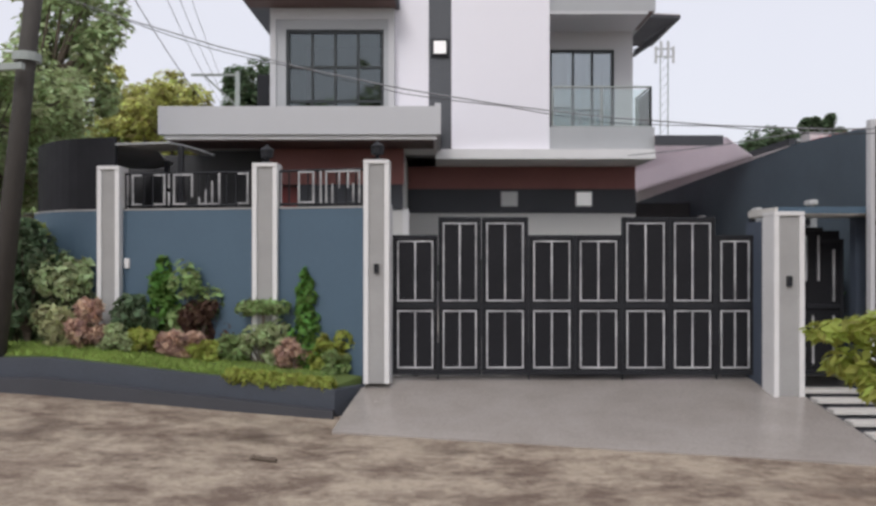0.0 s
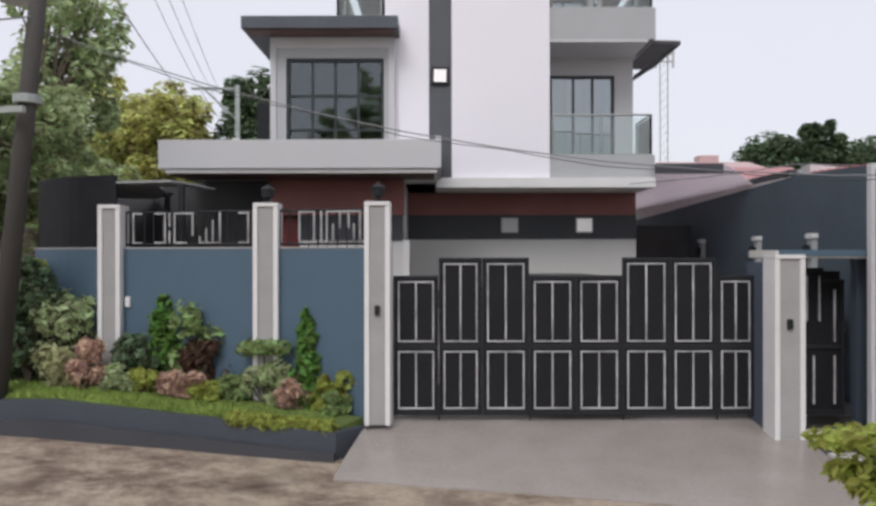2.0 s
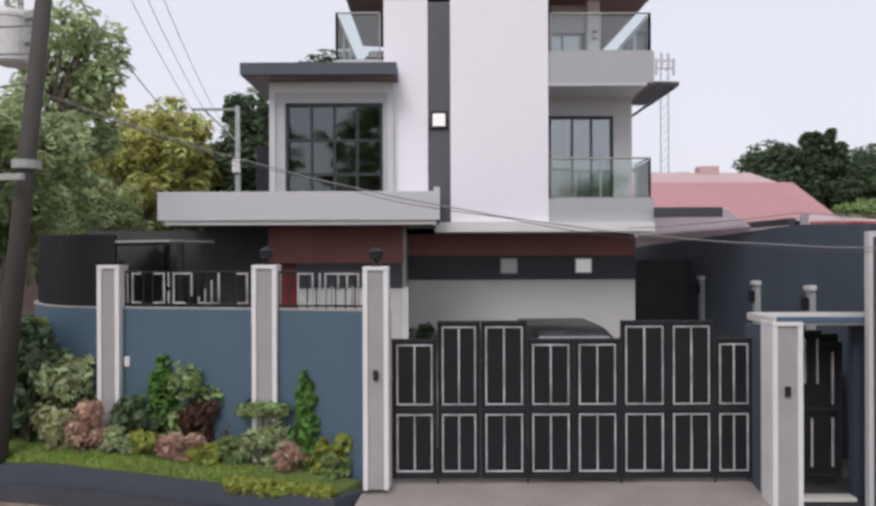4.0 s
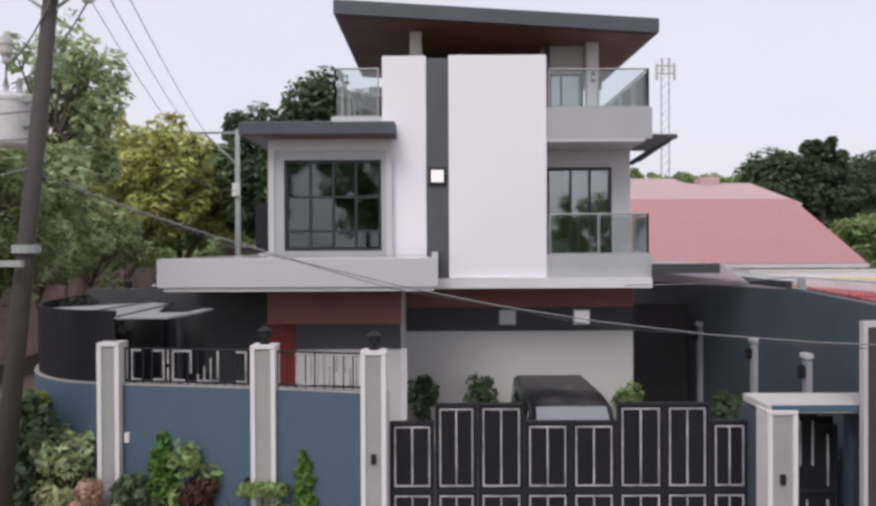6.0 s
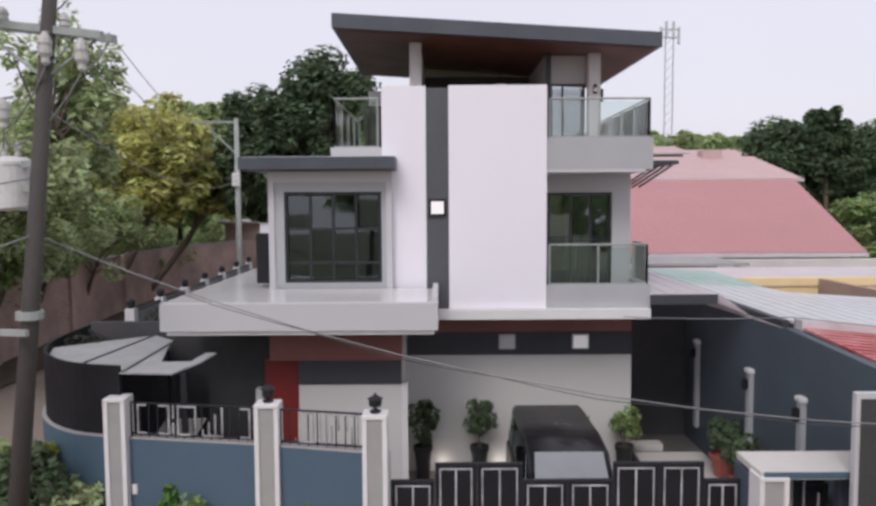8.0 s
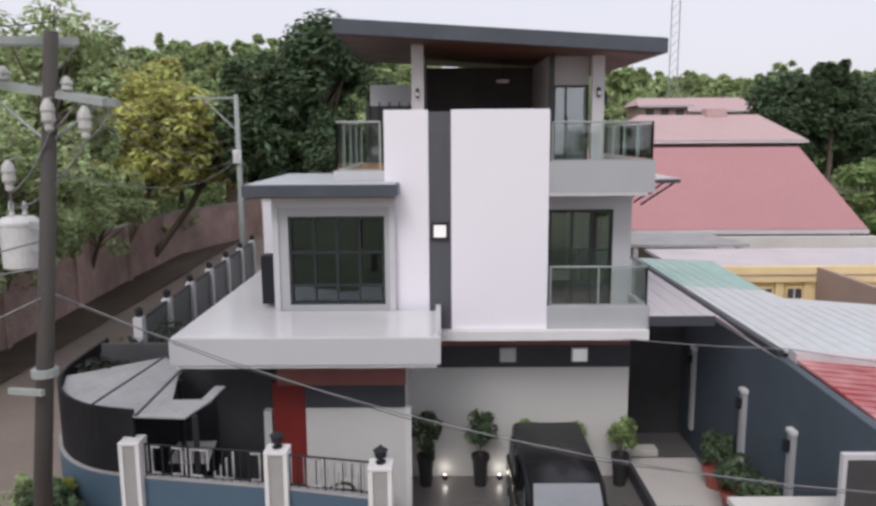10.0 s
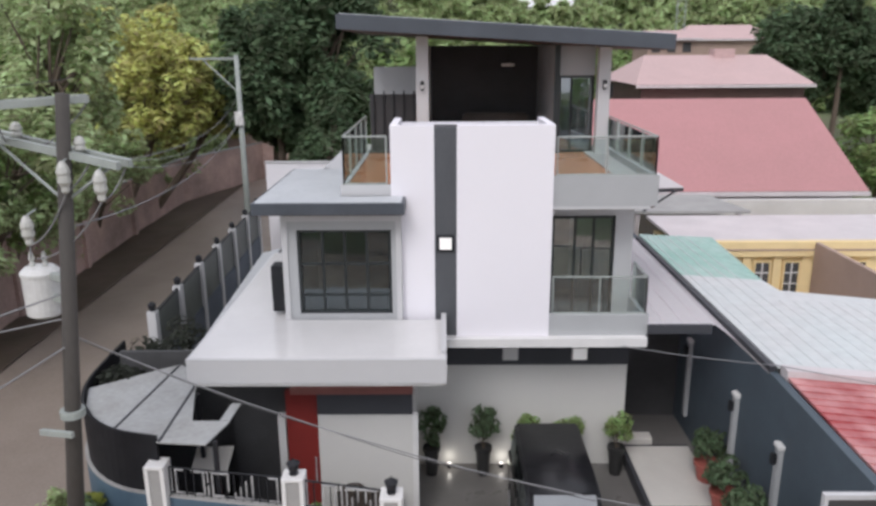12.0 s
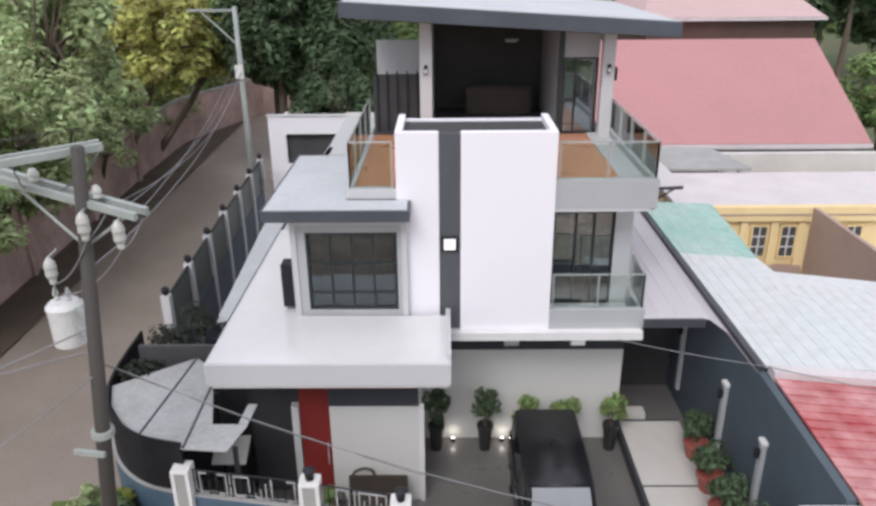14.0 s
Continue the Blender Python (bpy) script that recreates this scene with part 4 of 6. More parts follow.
# roof terrace
part("terrace_parapet", boxes((2.32, 4.55, 15.46, 15.60, 6.86, 7.52), (4.41, 4.55, 15.60, 20.5, 6.86, 7.52)), M_GREY, house, "grey terrace parapet")
part("terrace_slab", boxes((-2.14, 4.41, 15.60, 25, 6.86, 7.30)), M_LGREY, house)
part("terrace_parapet", boxes((-2.18, -2.04, 15.46, 20.5, 7.12, 7.345), (-2.04, -1.11, 15.46, 15.6, 7.12, 7.345)), M_LGREY, house)
for x0, x1 in ((-2.04, -1.11), (-1.11, 2.32), (2.32, 4.41)):
    y0 = 17.2 if x0 == -1.11 else 15.6
    part("terrace_tiles", boxes((x0, min(x1, 3.86), y0, 20.5, 7.30, 7.33)), M_TILE, house, "terracotta terrace tiles")
part("terrace_border", boxes((3.86, 4.41, 15.6, 20.5, 7.30, 7.36)), M_LGREY, house, "pale raised terrace border")
glass_rail([(2.40, 15.53), (4.48, 15.53), (4.48, 20.4)], 7.52, 8.33, "clear glass terrace railing")
glass_rail([(-1.2, 15.53), (-2.11, 15.53), (-2.11, 20.4)], 7.345, 8.36, "clear glass terrace railing")
part("bay_eave", prism(bmesh.new(), [(-3.92, 14.68), (-0.80, 14.68), (-0.80, 15.4), (-2.18, 15.4), (-2.18, 19.2), (-3.92, 19.2)], 6.87, 7.11), M_EAVE, house, "charcoal flat eave")
part("bay_roof", boxes((-3.86, -2.2, 14.74, 19.1, 7.11, 7.125), (-2.2, -0.86, 14.74, 15.38, 7.11, 7.125)), M_SHEDROOF, house, "grey metal sheet")
EAVE_SIDE = [(4.56, 16.3), (5.38, 16.4), (5.38, 18.6), (4.56, 18.6)]
part("bay_soffit", boxes((-3.86, -0.86, 14.74, 15.2, 6.845, 6.868)), M_SOFFIT, house, "brown eave soffit")
part("terrace_soffit", boxes((2.34, 4.50, 15.48, 16.68, 6.83, 6.858)), M_SOFFIT, house, "brown soffit over the balcony")
part("canopy_soffit", boxes((-4.8, -0.08, 13.2, 14.15, 3.795, 3.818)), M_SOFFIT, house, "brown canopy soffit")
part("side_eave", prism(bmesh.new(), EAVE_SIDE, 7.0, 7.075), M_CHAR, house, "dark side eave")
part("side_eave_sheet", prism(bmesh.new(), EAVE_SIDE, 7.079, 7.10), M_PALEROOF, house, "pale sheet on the side eave")
for i in range(4):
    y = 16.6 + 0.6 * i
    part("eave_strut", cyl(bmesh.new(), (4.56, y, 6.5), (5.3, y, 6.99), 0.025, seg=6), M_CHAR, house)
# top room and roof


def roof_z(x):
    return 10.96 - (x + 2.6) * 0.064


part("roof", prism(bmesh.new(), [(-2.62, 18.9), (5.72, 18.9), (5.5, 26), (-2.62, 26)], lambda x, y: roof_z(x) - 0.36, lambda x, y: roof_z(x)), M_EAVE, house, "dark sloping flat roof")
part("roof_sheet", prism(bmesh.new(), [(-2.55, 19.0), (5.64, 19.0), (5.42, 25.9), (-2.55, 25.9)], lambda x, y: roof_z(x) + 0.001, lambda x, y: roof_z(x) + 0.02), M_SHEDROOF, house, "grey metal roof sheet")
part("roof_soffit", prism(bmesh.new(), [(-2.5, 19.05), (5.55, 19.05), (5.4, 25.9), (-2.5, 25.9)], lambda x, y: roof_z(x) - 0.385, lambda x, y: roof_z(x) - 0.362), M_SOFFIT, house, "brown boarded soffit")
for x in (-0.55, 4.25):
    part("column", boxes((x - 0.16, x + 0.16, 20.0, 20.3, 7.3, roof_z(x) - 0.385), bevel=0.01), M_LGREY, house, "pale roof column")
# Shade of the open top room put into back wall and floor colour.
part("top_room_wall", boxes((-0.4, 3.0, 24.2, 24.3, 7.3, 10.2)), M_DARKSHADE, house, "back wall with room shade in its dark colour")
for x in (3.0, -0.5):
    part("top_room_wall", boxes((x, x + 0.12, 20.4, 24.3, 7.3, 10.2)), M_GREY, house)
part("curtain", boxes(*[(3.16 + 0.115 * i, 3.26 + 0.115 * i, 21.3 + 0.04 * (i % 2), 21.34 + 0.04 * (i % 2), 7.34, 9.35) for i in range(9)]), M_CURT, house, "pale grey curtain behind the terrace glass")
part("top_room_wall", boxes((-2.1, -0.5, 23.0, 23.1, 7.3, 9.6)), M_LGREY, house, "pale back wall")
part("terrace_screen", boxes((-2.05, -0.76, 21.0, 21.1, 7.33, 8.9)), M_DARKSHADE, house, "dark slatted terrace screen")
part("top_room_floor", boxes((-2.1, 4.41, 20.5, 25, 7.30, 7.33)), M_DARKSHADE, house)
dr = window(3.13, 4.09, 20.55, 7.33, 9.4, (0, .34, 1), (0, 1), M_DOORG, "black-framed glass terrace door", house)
part("door_handle", cyl(bmesh.new(), (3.5, 20.47, 8.1), (3.5, 20.47, 8.6), 0.018, seg=8), M_BLACK, dr, "black bar handle")
# Added panel: mid grey stands for the reflecting glass above the door.
part("glass_stand_in", boxes((3.13, 4.09, 20.5, 20.62, 9.4, roof_z(3.6) - 0.40)), M_GREY, house, "grey panel standing in for reflecting glass above the terrace door")
part("corner_frame", boxes((2.98, 3.13, 20.33, 20.4, 7.33, 10.2)), M_FRAME, house, "black corner frame")
for x in (-0.55, 4.25):
    wl2 = part("wall_light", boxes((x - 0.05, x + 0.05, 19.9, 19.99, 9.05, 9.3), bevel=0.015), M_BLACK, house, "small black lantern on the column")
    part("lens", boxes((x - 0.035, x + 0.035, 19.885, 19.9, 9.1, 9.2)), M_LAMPD, wl2)
part("wall_light", boxes((4.41, 4.5, 20.05, 20.2, 8.85, 9.2), bevel=0.02), M_BLACK, house, "black lantern on the column side")
part("sofa_back", boxes((0.6, 2.6, 23.0, 23.25, 7.33, 8.2), bevel=0.06), M_WOOD, house, "dark sofa inside the open room")
part("ceiling_light", lathe(bmesh.new(), [(0.16, 0), (0.2, 0.04), (0.2, 0.08), (0.05, 0.1)], (1.9, 22.4, 9.6), 14), M_LAMPD, house, "round pale ceiling light")
part("ceiling_light_rod", cyl(bmesh.new(), (1.9, 22.4, 9.7), (1.9, 22.4, roof_z(1.9) - 0.38), 0.012, seg=6), M_BLACK, house)
for i in range(5):
    part("screen_bar", boxes((-1.95 + 0.28 * i, -1.91 + 0.28 * i, 20.93, 20.97, 7.33, 9.0)), M_BLACK, house, "black upright bar")

# side carport roof between the house and the boundary wall
cp = thing("passage_roof", (5.5, 18, 4.2), "pale translucent sheet roof over the side passage", "roof")
def sheet_z(x, y):
    return 4.24 - 0.02 * (x - 4.5) - 0.72 * max(0.0, x - 6.0)


for xa, xb in ((4.5, 6.0), (6.0, 6.53)):
    part("sheet", prism(bmesh.new(), [(xa, 15.35), (xb, 15.35), (xb, 24.4), (xa, 24.4)], lambda x, y: sheet_z(x, y) - 0.012, sheet_z), M_POLY, cp)
for x in (4.9, 5.3, 5.7):
    part("sheet_seam", boxes((x - 0.012, x + 0.012, 15.36, 24.38, sheet_z(x, 0), sheet_z(x, 0) + 0.02)), M_POLY, cp)
part("fascia", boxes((4.5, 5.9, 15.28, 15.345, 4.03, 4.235)), M_CHAR, cp, "dark fascia")
part("flashing", prism(bmesh.new(), [(6.535, 13.75), (6.546, 13.75), (6.546, 24.4), (6.535, 24.4)], lambda x, y: 3.79 - 0.03 * (y - 13.6), 3.80), M_PALEROOF, cp, "pale flashing on the wall")
part("gutter", prism(bmesh.new(), [(6.535, 13.75), (6.66, 13.75), (6.66, 24.4), (6.535, 24.4)], 3.81, 3.93), M_CHAR, cp, "dark gutter")

# corner shed behind the curved wall
shed = thing("corner_shed", (-5.6, 13.2, 0), "low corner lean-to with a grey metal sheet roof", "shed")
def shed_z(x, y):
    return 3.52 + 0.012 * (x + 5)


for outline in ([(-7.25, 13.75), (-6.95, 13.0), (-6.45, 12.35), (-6.0, 11.98), (-5.75, 14.9)],
                [(-6.0, 11.98), (-5.55, 11.74), (-5.0, 11.56), (-5.1, 14.2), (-5.75, 14.9)],
                [(-5.0, 11.56), (-4.15, 11.46), (-3.95, 12.3), (-4.66, 12.32), (-5.02, 13.6), (-5.1, 14.2)]):
    part("roof_sheet", prism(bmesh.new(), outline, lambda x, y: shed_z(x, y) - 0.03, shed_z), M_LEANTO, shed)
for (xa, ya), (xb, yb) in (((-6.0, 11.98), (-5.75, 14.9)), ((-5.0, 11.56), (-5.1, 14.2))):
    part("roof_seam", prism(bmesh.new(), [(xa - .02, ya), (xa + .02, ya), (xb + .02, yb), (xb - .02, yb)], shed_z, lambda x, y: shed_z(x, y) + 0.02), M_CHAR, shed, "dark open seam")
part("edge_strip", prism(bmesh.new(), [(-4.15, 12.32), (-3.97, 12.32), (-3.93, 13.0), (-4.12, 13.0)], lambda x, y: shed_z(x, y) - 0.03, shed_z), M_LEANTO, shed)
part("lower_sheet", prism(bmesh.new(), [(-5.2, 13.9), (-4.45, 13.95), (-4.32, 12.95), (-5.05, 12.95)], 2.03, 2.06), M_SLABW, shed, "pale lower sheet on the posts")
for x, y, z in ((-4.05, 11.65, 3.48), (-6.4, 12.75, 3.48), (-4.95, 13.5, 3.48), (-4.5, 13.0, 2.03)):
    part("post", boxes((x - 0.04, x + 0.04, y - 0.04, y + 0.04, -0.02, z)), M_BLACK, shed)

# ---------------------------------------------------------------- car in the yard
car = thing("car", (2.29, 13.2, 0), "tall black car parked nose to the gate, silver sunshade inside", "car")


def car_body(profile, x0, x1, tuck=0.0):
    bm = bmesh.new()
    a = [bm.verts.new((x0 + tuck * (z > 1.1), y, z)) for y, z in profile]
    b = [bm.verts.new((x1 - tuck * (z > 1.1), y, z)) for y, z in profile]
    bm.faces.new(a)
    bm.faces.new(b[::-1])
    for i in range(len(profile)):
        j = (i + 1) % len(profile)
        bm.faces.new((a[i], b[i], b[j], a[j]))
    bmesh.ops.recalc_face_normals(bm, faces=bm.faces)
    bmesh.ops.bevel(bm, geom=list(bm.edges), offset=0.05, segments=3, affect='EDGES')
    return bm


CX0, CX1 = 1.48, 3.10
part("body", car_body([(11.0, 0.35), (10.98, 0.75), (11.1, 1.0), (11.75, 1.16), (15.4, 1.16), (15.45, 0.4)], CX0, CX1), M_CARK, car, smooth=True)
part("cabin", car_body([(11.72, 1.12), (12.45, 1.90), (13.2, 1.98), (15.1, 1.97), (15.42, 1.12)], CX0 + 0.03, CX1 - 0.03, 0.07), M_CARK, car, "black roof and pillars", smooth=True)
bm = bmesh.new()
vs = [bm.verts.new(p) for p in ((CX0 + 0.16, 11.74, 1.17), (CX1 - 0.16, 11.74, 1.17), (CX1 - 0.22, 12.40, 1.88), (CX0 + 0.22, 12.40, 1.88))]
bm.faces.new(vs)
r = bmesh.ops.extrude_face_region(bm, geom=list(bm.faces))
bmesh.ops.translate(bm, verts=[g for g in r["geom"] if isinstance(g, bmesh.types.BMVert)], vec=(0, -0.025, 0.025))
M_CARG = mat("silver_sunshade_glass", (0.25, 0.265, 0.28), 0.12, 0.1, 20, 2, 0)
part("windscreen", bm, M_CARG, car, "windscreen backed by a silver sunshade")
for side, x in ((-1, CX0 + 0.04), (1, CX1 - 0.04)):
    for ya, yb, yc, yd in ((12.25, 13.25, 13.25, 12.55), (13.33, 14.35, 14.35, 13.33), (14.43, 15.2, 15.05, 14.43)):
        bm = bmesh.new()
        q = [bm.verts.new(p) for p in ((x + side * 0.005, ya, 1.24), (x + side * 0.005, yb, 1.24), (x - side * 0.052, yc, 1.82), (x - side * 0.052, yd, 1.82))]
        q2 = [bm.verts.new((v_.co.x - side * 0.02, v_.co.y, v_.co.z)) for v_ in q]
        bm.faces.new(q)
        bm.faces.new(q2[::-1])
        for i in range(4):
            bm.faces.new((q[i], q2[i], q2[(i + 1) % 4], q[(i + 1) % 4]))
        bmesh.ops.recalc_face_normals(bm, faces=bm.faces)
        part("side_window", bm, M_GLASS, car, "dark tinted side window")
    part("door_handle", boxes((x + side * 0.035, x + side * 0.06, 13.05, 13.2, 1.02, 1.05)), M_SILVER, car)
for x in (CX0 + 0.5, CX1 - 0.55):
    part("wiper", cyl(bmesh.new(), (x, 11.70, 1.205), (x + 0.4, 11.86, 1.37), 0.012, seg=6), M_BLACK, car)
for x in (CX0 - 0.0, CX1 - 0.2):
    for y in (11.75, 14.6):
        wl_ = part("wheel", cyl(bmesh.new(), (x - 0.02, y, 0.33), (x + 0.22, y, 0.33), 0.35, seg=20), M_TYRE, car)
        part("rim", cyl(bmesh.new(), (x - 0.03, y, 0.33), (x + 0.23, y, 0.33), 0.2, seg=14), M_SILVER, wl_)
for x in (CX0 + 0.1, CX1 - 0.42):
    part("headlight", boxes((x, x + 0.32, 10.94, 11.04, 0.68, 0.86), bevel=0.02), M_LAMPD, car)
part("grille", boxes((CX0 + 0.5, CX1 - 0.5, 10.93, 11.02, 0.5, 0.82), bevel=0.02), M_SHEET, car)
for x in (CX0 - 0.16, CX1 + 0.02):
    part("wing_mirror", boxes((x, x + 0.14, 12.0, 12.12, 1.14, 1.3), bevel=0.03), M_CARK, car)

# ---------------------------------------------------------------- plants in the yard and bed
for i, (x, lab) in enumerate(((-0.32, "tall dark clipped plant in a black pot against the wall"), (0.95, "round-headed topiary plant in a black pot"), (1.95, "leafy plant in a black pot behind the car"), (3.0, "leafy plant in a black pot behind the car"), (4.2, "bushy bright-leaved plant in a black pot at the wall end"))):
    potted((x, 16.2, -0.02), 0.2, 0.75, (0.38, 0.28, 0.6 if i == 0 else 0.48), L_DARK if i < 2 else L_MID, M_POTK, lab, 40 + i, stem=0.25 if i in (1,) else 0.05)
for i, (x, y, z) in enumerate(((6.15, 15.4, -0.02), (6.1, 14.2, -0.02), (6.0, 13.1, -0.02), (6.1, 12.2, -0.02))):
    potted((x, y, z + 0.3), 0.3, 0.5, (0.5, 0.48, 0.5), L_DARK, M_POT, "dark plant in a wide red clay pot by the boundary wall", 60 + i)
for x in (0.12, 1.42):
    up_l = thing("wall_uplight", (x, 16.5, -0.02), "small lit ground lamp washing the greige wall", "lamp", "ground lamps at the wall")
    part("housing", cyl(bmesh.new(), (x, 16.5, -0.02), (x, 16.5, 0.08), 0.06, seg=12), M_BLACK, up_l)
    part("lens", cyl(bmesh.new(), (x, 16.5, 0.08), (x, 16.5, 0.095), 0.05, seg=12), M_LAMPW, up_l, "glowing white lens")
    lamp = new("uplight_lamp", bpy.data.lights.new("uplight_lamp", 'POINT'))
    lamp.data.energy, lamp.data.shadow_soft_size, lamp.data.color = 1.5, 0.05, (1.0, 0.93, 0.82)
    lamp.location = (x, 16.45, 0.2)
    lamp.parent = up_l
    lamp.matrix_parent_inverse = Matrix.Translation(-up_l.location)
bench = thing("garden_bench", (-1.7, 13.6, 0), "dark carved wooden bench with a scrolled back before the entrance wall", "bench")
scroll = bmesh.new()
for i in range(9):
    a0, a1 = i * 0.42, (i + 1) * 0.42
    cyl(scroll, (-1.95 + 0.24 * math.cos(a0), 13.88, 1.02 + 0.2 * math.sin(a0) * (1 - i * 0.06)), (-1.95 + 0.24 * math.cos(a1), 13.88, 1.02 + 0.2 * math.sin(a1) * (1 - i * 0.06)), 0.035, seg=8)
part("scroll", scroll, M_WOOD, bench, "carved scroll on the back")
part("seat", boxes((-2.3, -0.95, 13.35, 13.85, 0.42, 0.48), bevel=0.01), M_WOOD, bench)
part("backrest", boxes((-2.3, -0.95, 13.85, 13.91, 0.48, 1.0), bevel=0.02), M_WOOD, bench)
for x in (-2.28, -1.02):
    for y in (13.37, 13.8):
        part("leg", boxes((x, x + 0.06, y, y + 0.06, -0.02, 0.42)), M_WOOD, bench)
    part("armrest", boxes((x, x + 0.06, 13.35, 13.85, 0.66, 0.72), bevel=0.01), M_WOOD, bench)


def bz(x, y):
    return bed_soil(x, y) - 0.03


BEDPLANTS = [
    # x, y, rx, ry, rz, leaf, label, seed, size
    (-1.62, 10.50, 0.27, 0.20, 0.36, L_LIME, "yellow-green rounded garden shrub", 2, 0.05),
    (-1.50, 10.40, 0.24, 0.17, 0.20, L_MID, "low grey-green ground shrub near the pillar", 3, 0.045),
    (-2.12, 10.42, 0.25, 0.18, 0.24, L_PINK, "low pinkish variegated plant", 4, 0.06),
    (-2.55, 10.55, 0.30, 0.2, 0.30, L_GREY, "grey-green spreading garden shrub", 5, 0.05),
    (-3.05, 10.62, 0.30, 0.2, 0.22, L_MID, "low rounded green shrub", 7, 0.05),
    (-3.45, 10.50, 0.24, 0.17, 0.17, L_LIME, "low lime-green leafy plant", 8, 0.05),
    (-3.80, 10.52, 0.30, 0.2, 0.24, L_PINK, "pinkish-cream variegated leafy plant", 9, 0.065),
    (-3.72, 10.95, 0.36, 0.25, 0.58, L_MID, "upright green shrub with rusty lower leaves", 10, 0.055),
    (-3.60, 10.75, 0.28, 0.22, 0.34, L_RUST, "rust-coloured leafy bedding plant", 11, 0.06),
    (-4.15, 11.0, 0.24, 0.2, 0.55, L_FRESH, "bright green upright garden shrub", 12, 0.055),
    (-4.35, 10.60, 0.25, 0.2, 0.2, L_LIME, "low lime-green leafy plant", 13, 0.05),
    (-4.60, 10.85, 0.35, 0.25, 0.34, L_DARK, "rounded dark green shrub", 14, 0.055),
    (-4.75, 10.60, 0.26, 0.18, 0.2, L_GREY, "low spreading grey-green shrub", 15, 0.05),
    (-5.15, 10.62, 0.26, 0.18, 0.30, L_PINK, "pink and cream leafy plant", 16, 0.06),
    (-5.60, 10.66, 0.32, 0.2, 0.30, L_CREAM, "cream variegated bushy garden plant", 17, 0.06),
    (-5.75, 11.0, 0.42, 0.3, 0.62, L_GREY, "tall grey-green shrub at the curved wall", 18, 0.06),
    (-6.30, 11.2, 0.45, 0.35, 0.85, L_DARK, "tall dark shrub by the utility pole", 19, 0.065),
    (-6.75, 11.5, 0.5, 0.4, 0.75, L_DARK, "large untidy dark green shrub", 20, 0.07),
    (-7.4, 11.2, 0.55, 0.4, 0.55, L_DARK, "spreading dark green bush at the corner", 21, 0.07),
    (-2.9, 10.95, 0.3, 0.2, 0.42, L_RUST, "dim rust-leaved plant by the wall", 22, 0.06),
]
for i, (x, m) in enumerate(((-3.15, L_RUST), (-2.8, L_MID))):
    potted((x, 13.75, -0.02), 0.14, 0.3, (0.22, 0.2, 0.28), m, M_POT, "small leafy plant in a clay pot before the red door", 80 + i)
for x, y, rx, ry, rz, m, lab, sd, s in BEDPLANTS:
    y += 0.30 if x > -6 else 0.1
    low = 0.86 if rz < 0.26 else 1.0
    shrub((x, y + 0.06, bz(x, y)), (rx * 1.2 * low, ry * 1.1 * low, rz * 1.3 * low), m, lab, sd, size=s * 1.25, count=15, leaves=85)
cone = thing("conical_shrub", (-1.95, 10.95, bz(-1.95, 10.95)), "slim bright green conical shrub against the blue wall", "shrub", "shrubs in the bed")
cz, crng = bz(-1.95, 10.95), random.Random(1)
part("stem", cyl(bmesh.new(), (-1.95, 10.95, cz - 0.05), (-1.95, 10.95, cz + 1.35), 0.03, 0.008, 6), M_BARK, cone)
leafy("foliage", [((-1.95 + crng.uniform(-0.05, 0.05), 10.95 + crng.uniform(-0.04, 0.04), cz + 0.12 + 1.25 * f), (0.05 + 0.25 * (1 - f) ** 0.8, 0.05 + 0.2 * (1 - f) ** 0.8, 0.13), 120) for f in steps(0, 1, 13)], 0.055, 1, L_FRESH, cone, 0.5)
flat = thing("clipped_shrub", (-2.58, 10.92, bz(-2.58, 10.92)), "flat-topped clipped shrub on a thin stem before the pillar", "shrub", "shrubs in the bed")
fz = bz(-2.58, 10.92)
part("stem", cyl(bmesh.new(), (-2.58, 10.92, fz - 0.05), (-2.58, 10.92, fz + 0.9), 0.025, 0.015, 6), M_BARK, flat)
leafy("foliage", [((-2.58 + x, 10.9, fz + 0.88 + crng.uniform(-0.03, 0.05)), (0.15, 0.14, 0.11), 110) for x in steps(-0.26, 0.26, 6)], 0.055, 6, L_MID, flat, 0.6)
leafy_hedge = thing("ground_cover", (-2.2, 10.3, bz(-2.2, 10.3)), "bright lime ground cover spilling over the kerb", "ground cover")
leafy("foliage", [((x, 10.28 + 0.02 * math.sin(x * 9), bz(x, 10.3) + 0.06), (0.15, 0.12, 0.12), 170) for x in steps(-2.85, -1.55, 10)], 0.04, 71, L_LIME, leafy_hedge, 0.7)
stick = bmesh.new()
cyl(stick, (-2.0, 7.95, road_z(-2.0, 7.95) + 0.03), (-1.72, 7.86, road_z(-1.72, 7.86) + 0.03), 0.03, 0.022, 7)
cyl(stick, (-1.86, 7.9, road_z(-1.86, 7.9) + 0.03), (-1.76, 7.98, road_z(-1.76, 7.98) + 0.03), 0.014, 0.008, 5)
solid("fallen_branch", stick, M_BARK, "short dark fallen branch on the street", "branch")
fg = thing("garden_plant", (3.5, 3.95, -0.45), "tall yellow-green leafy plant at the near roadside", "plant")
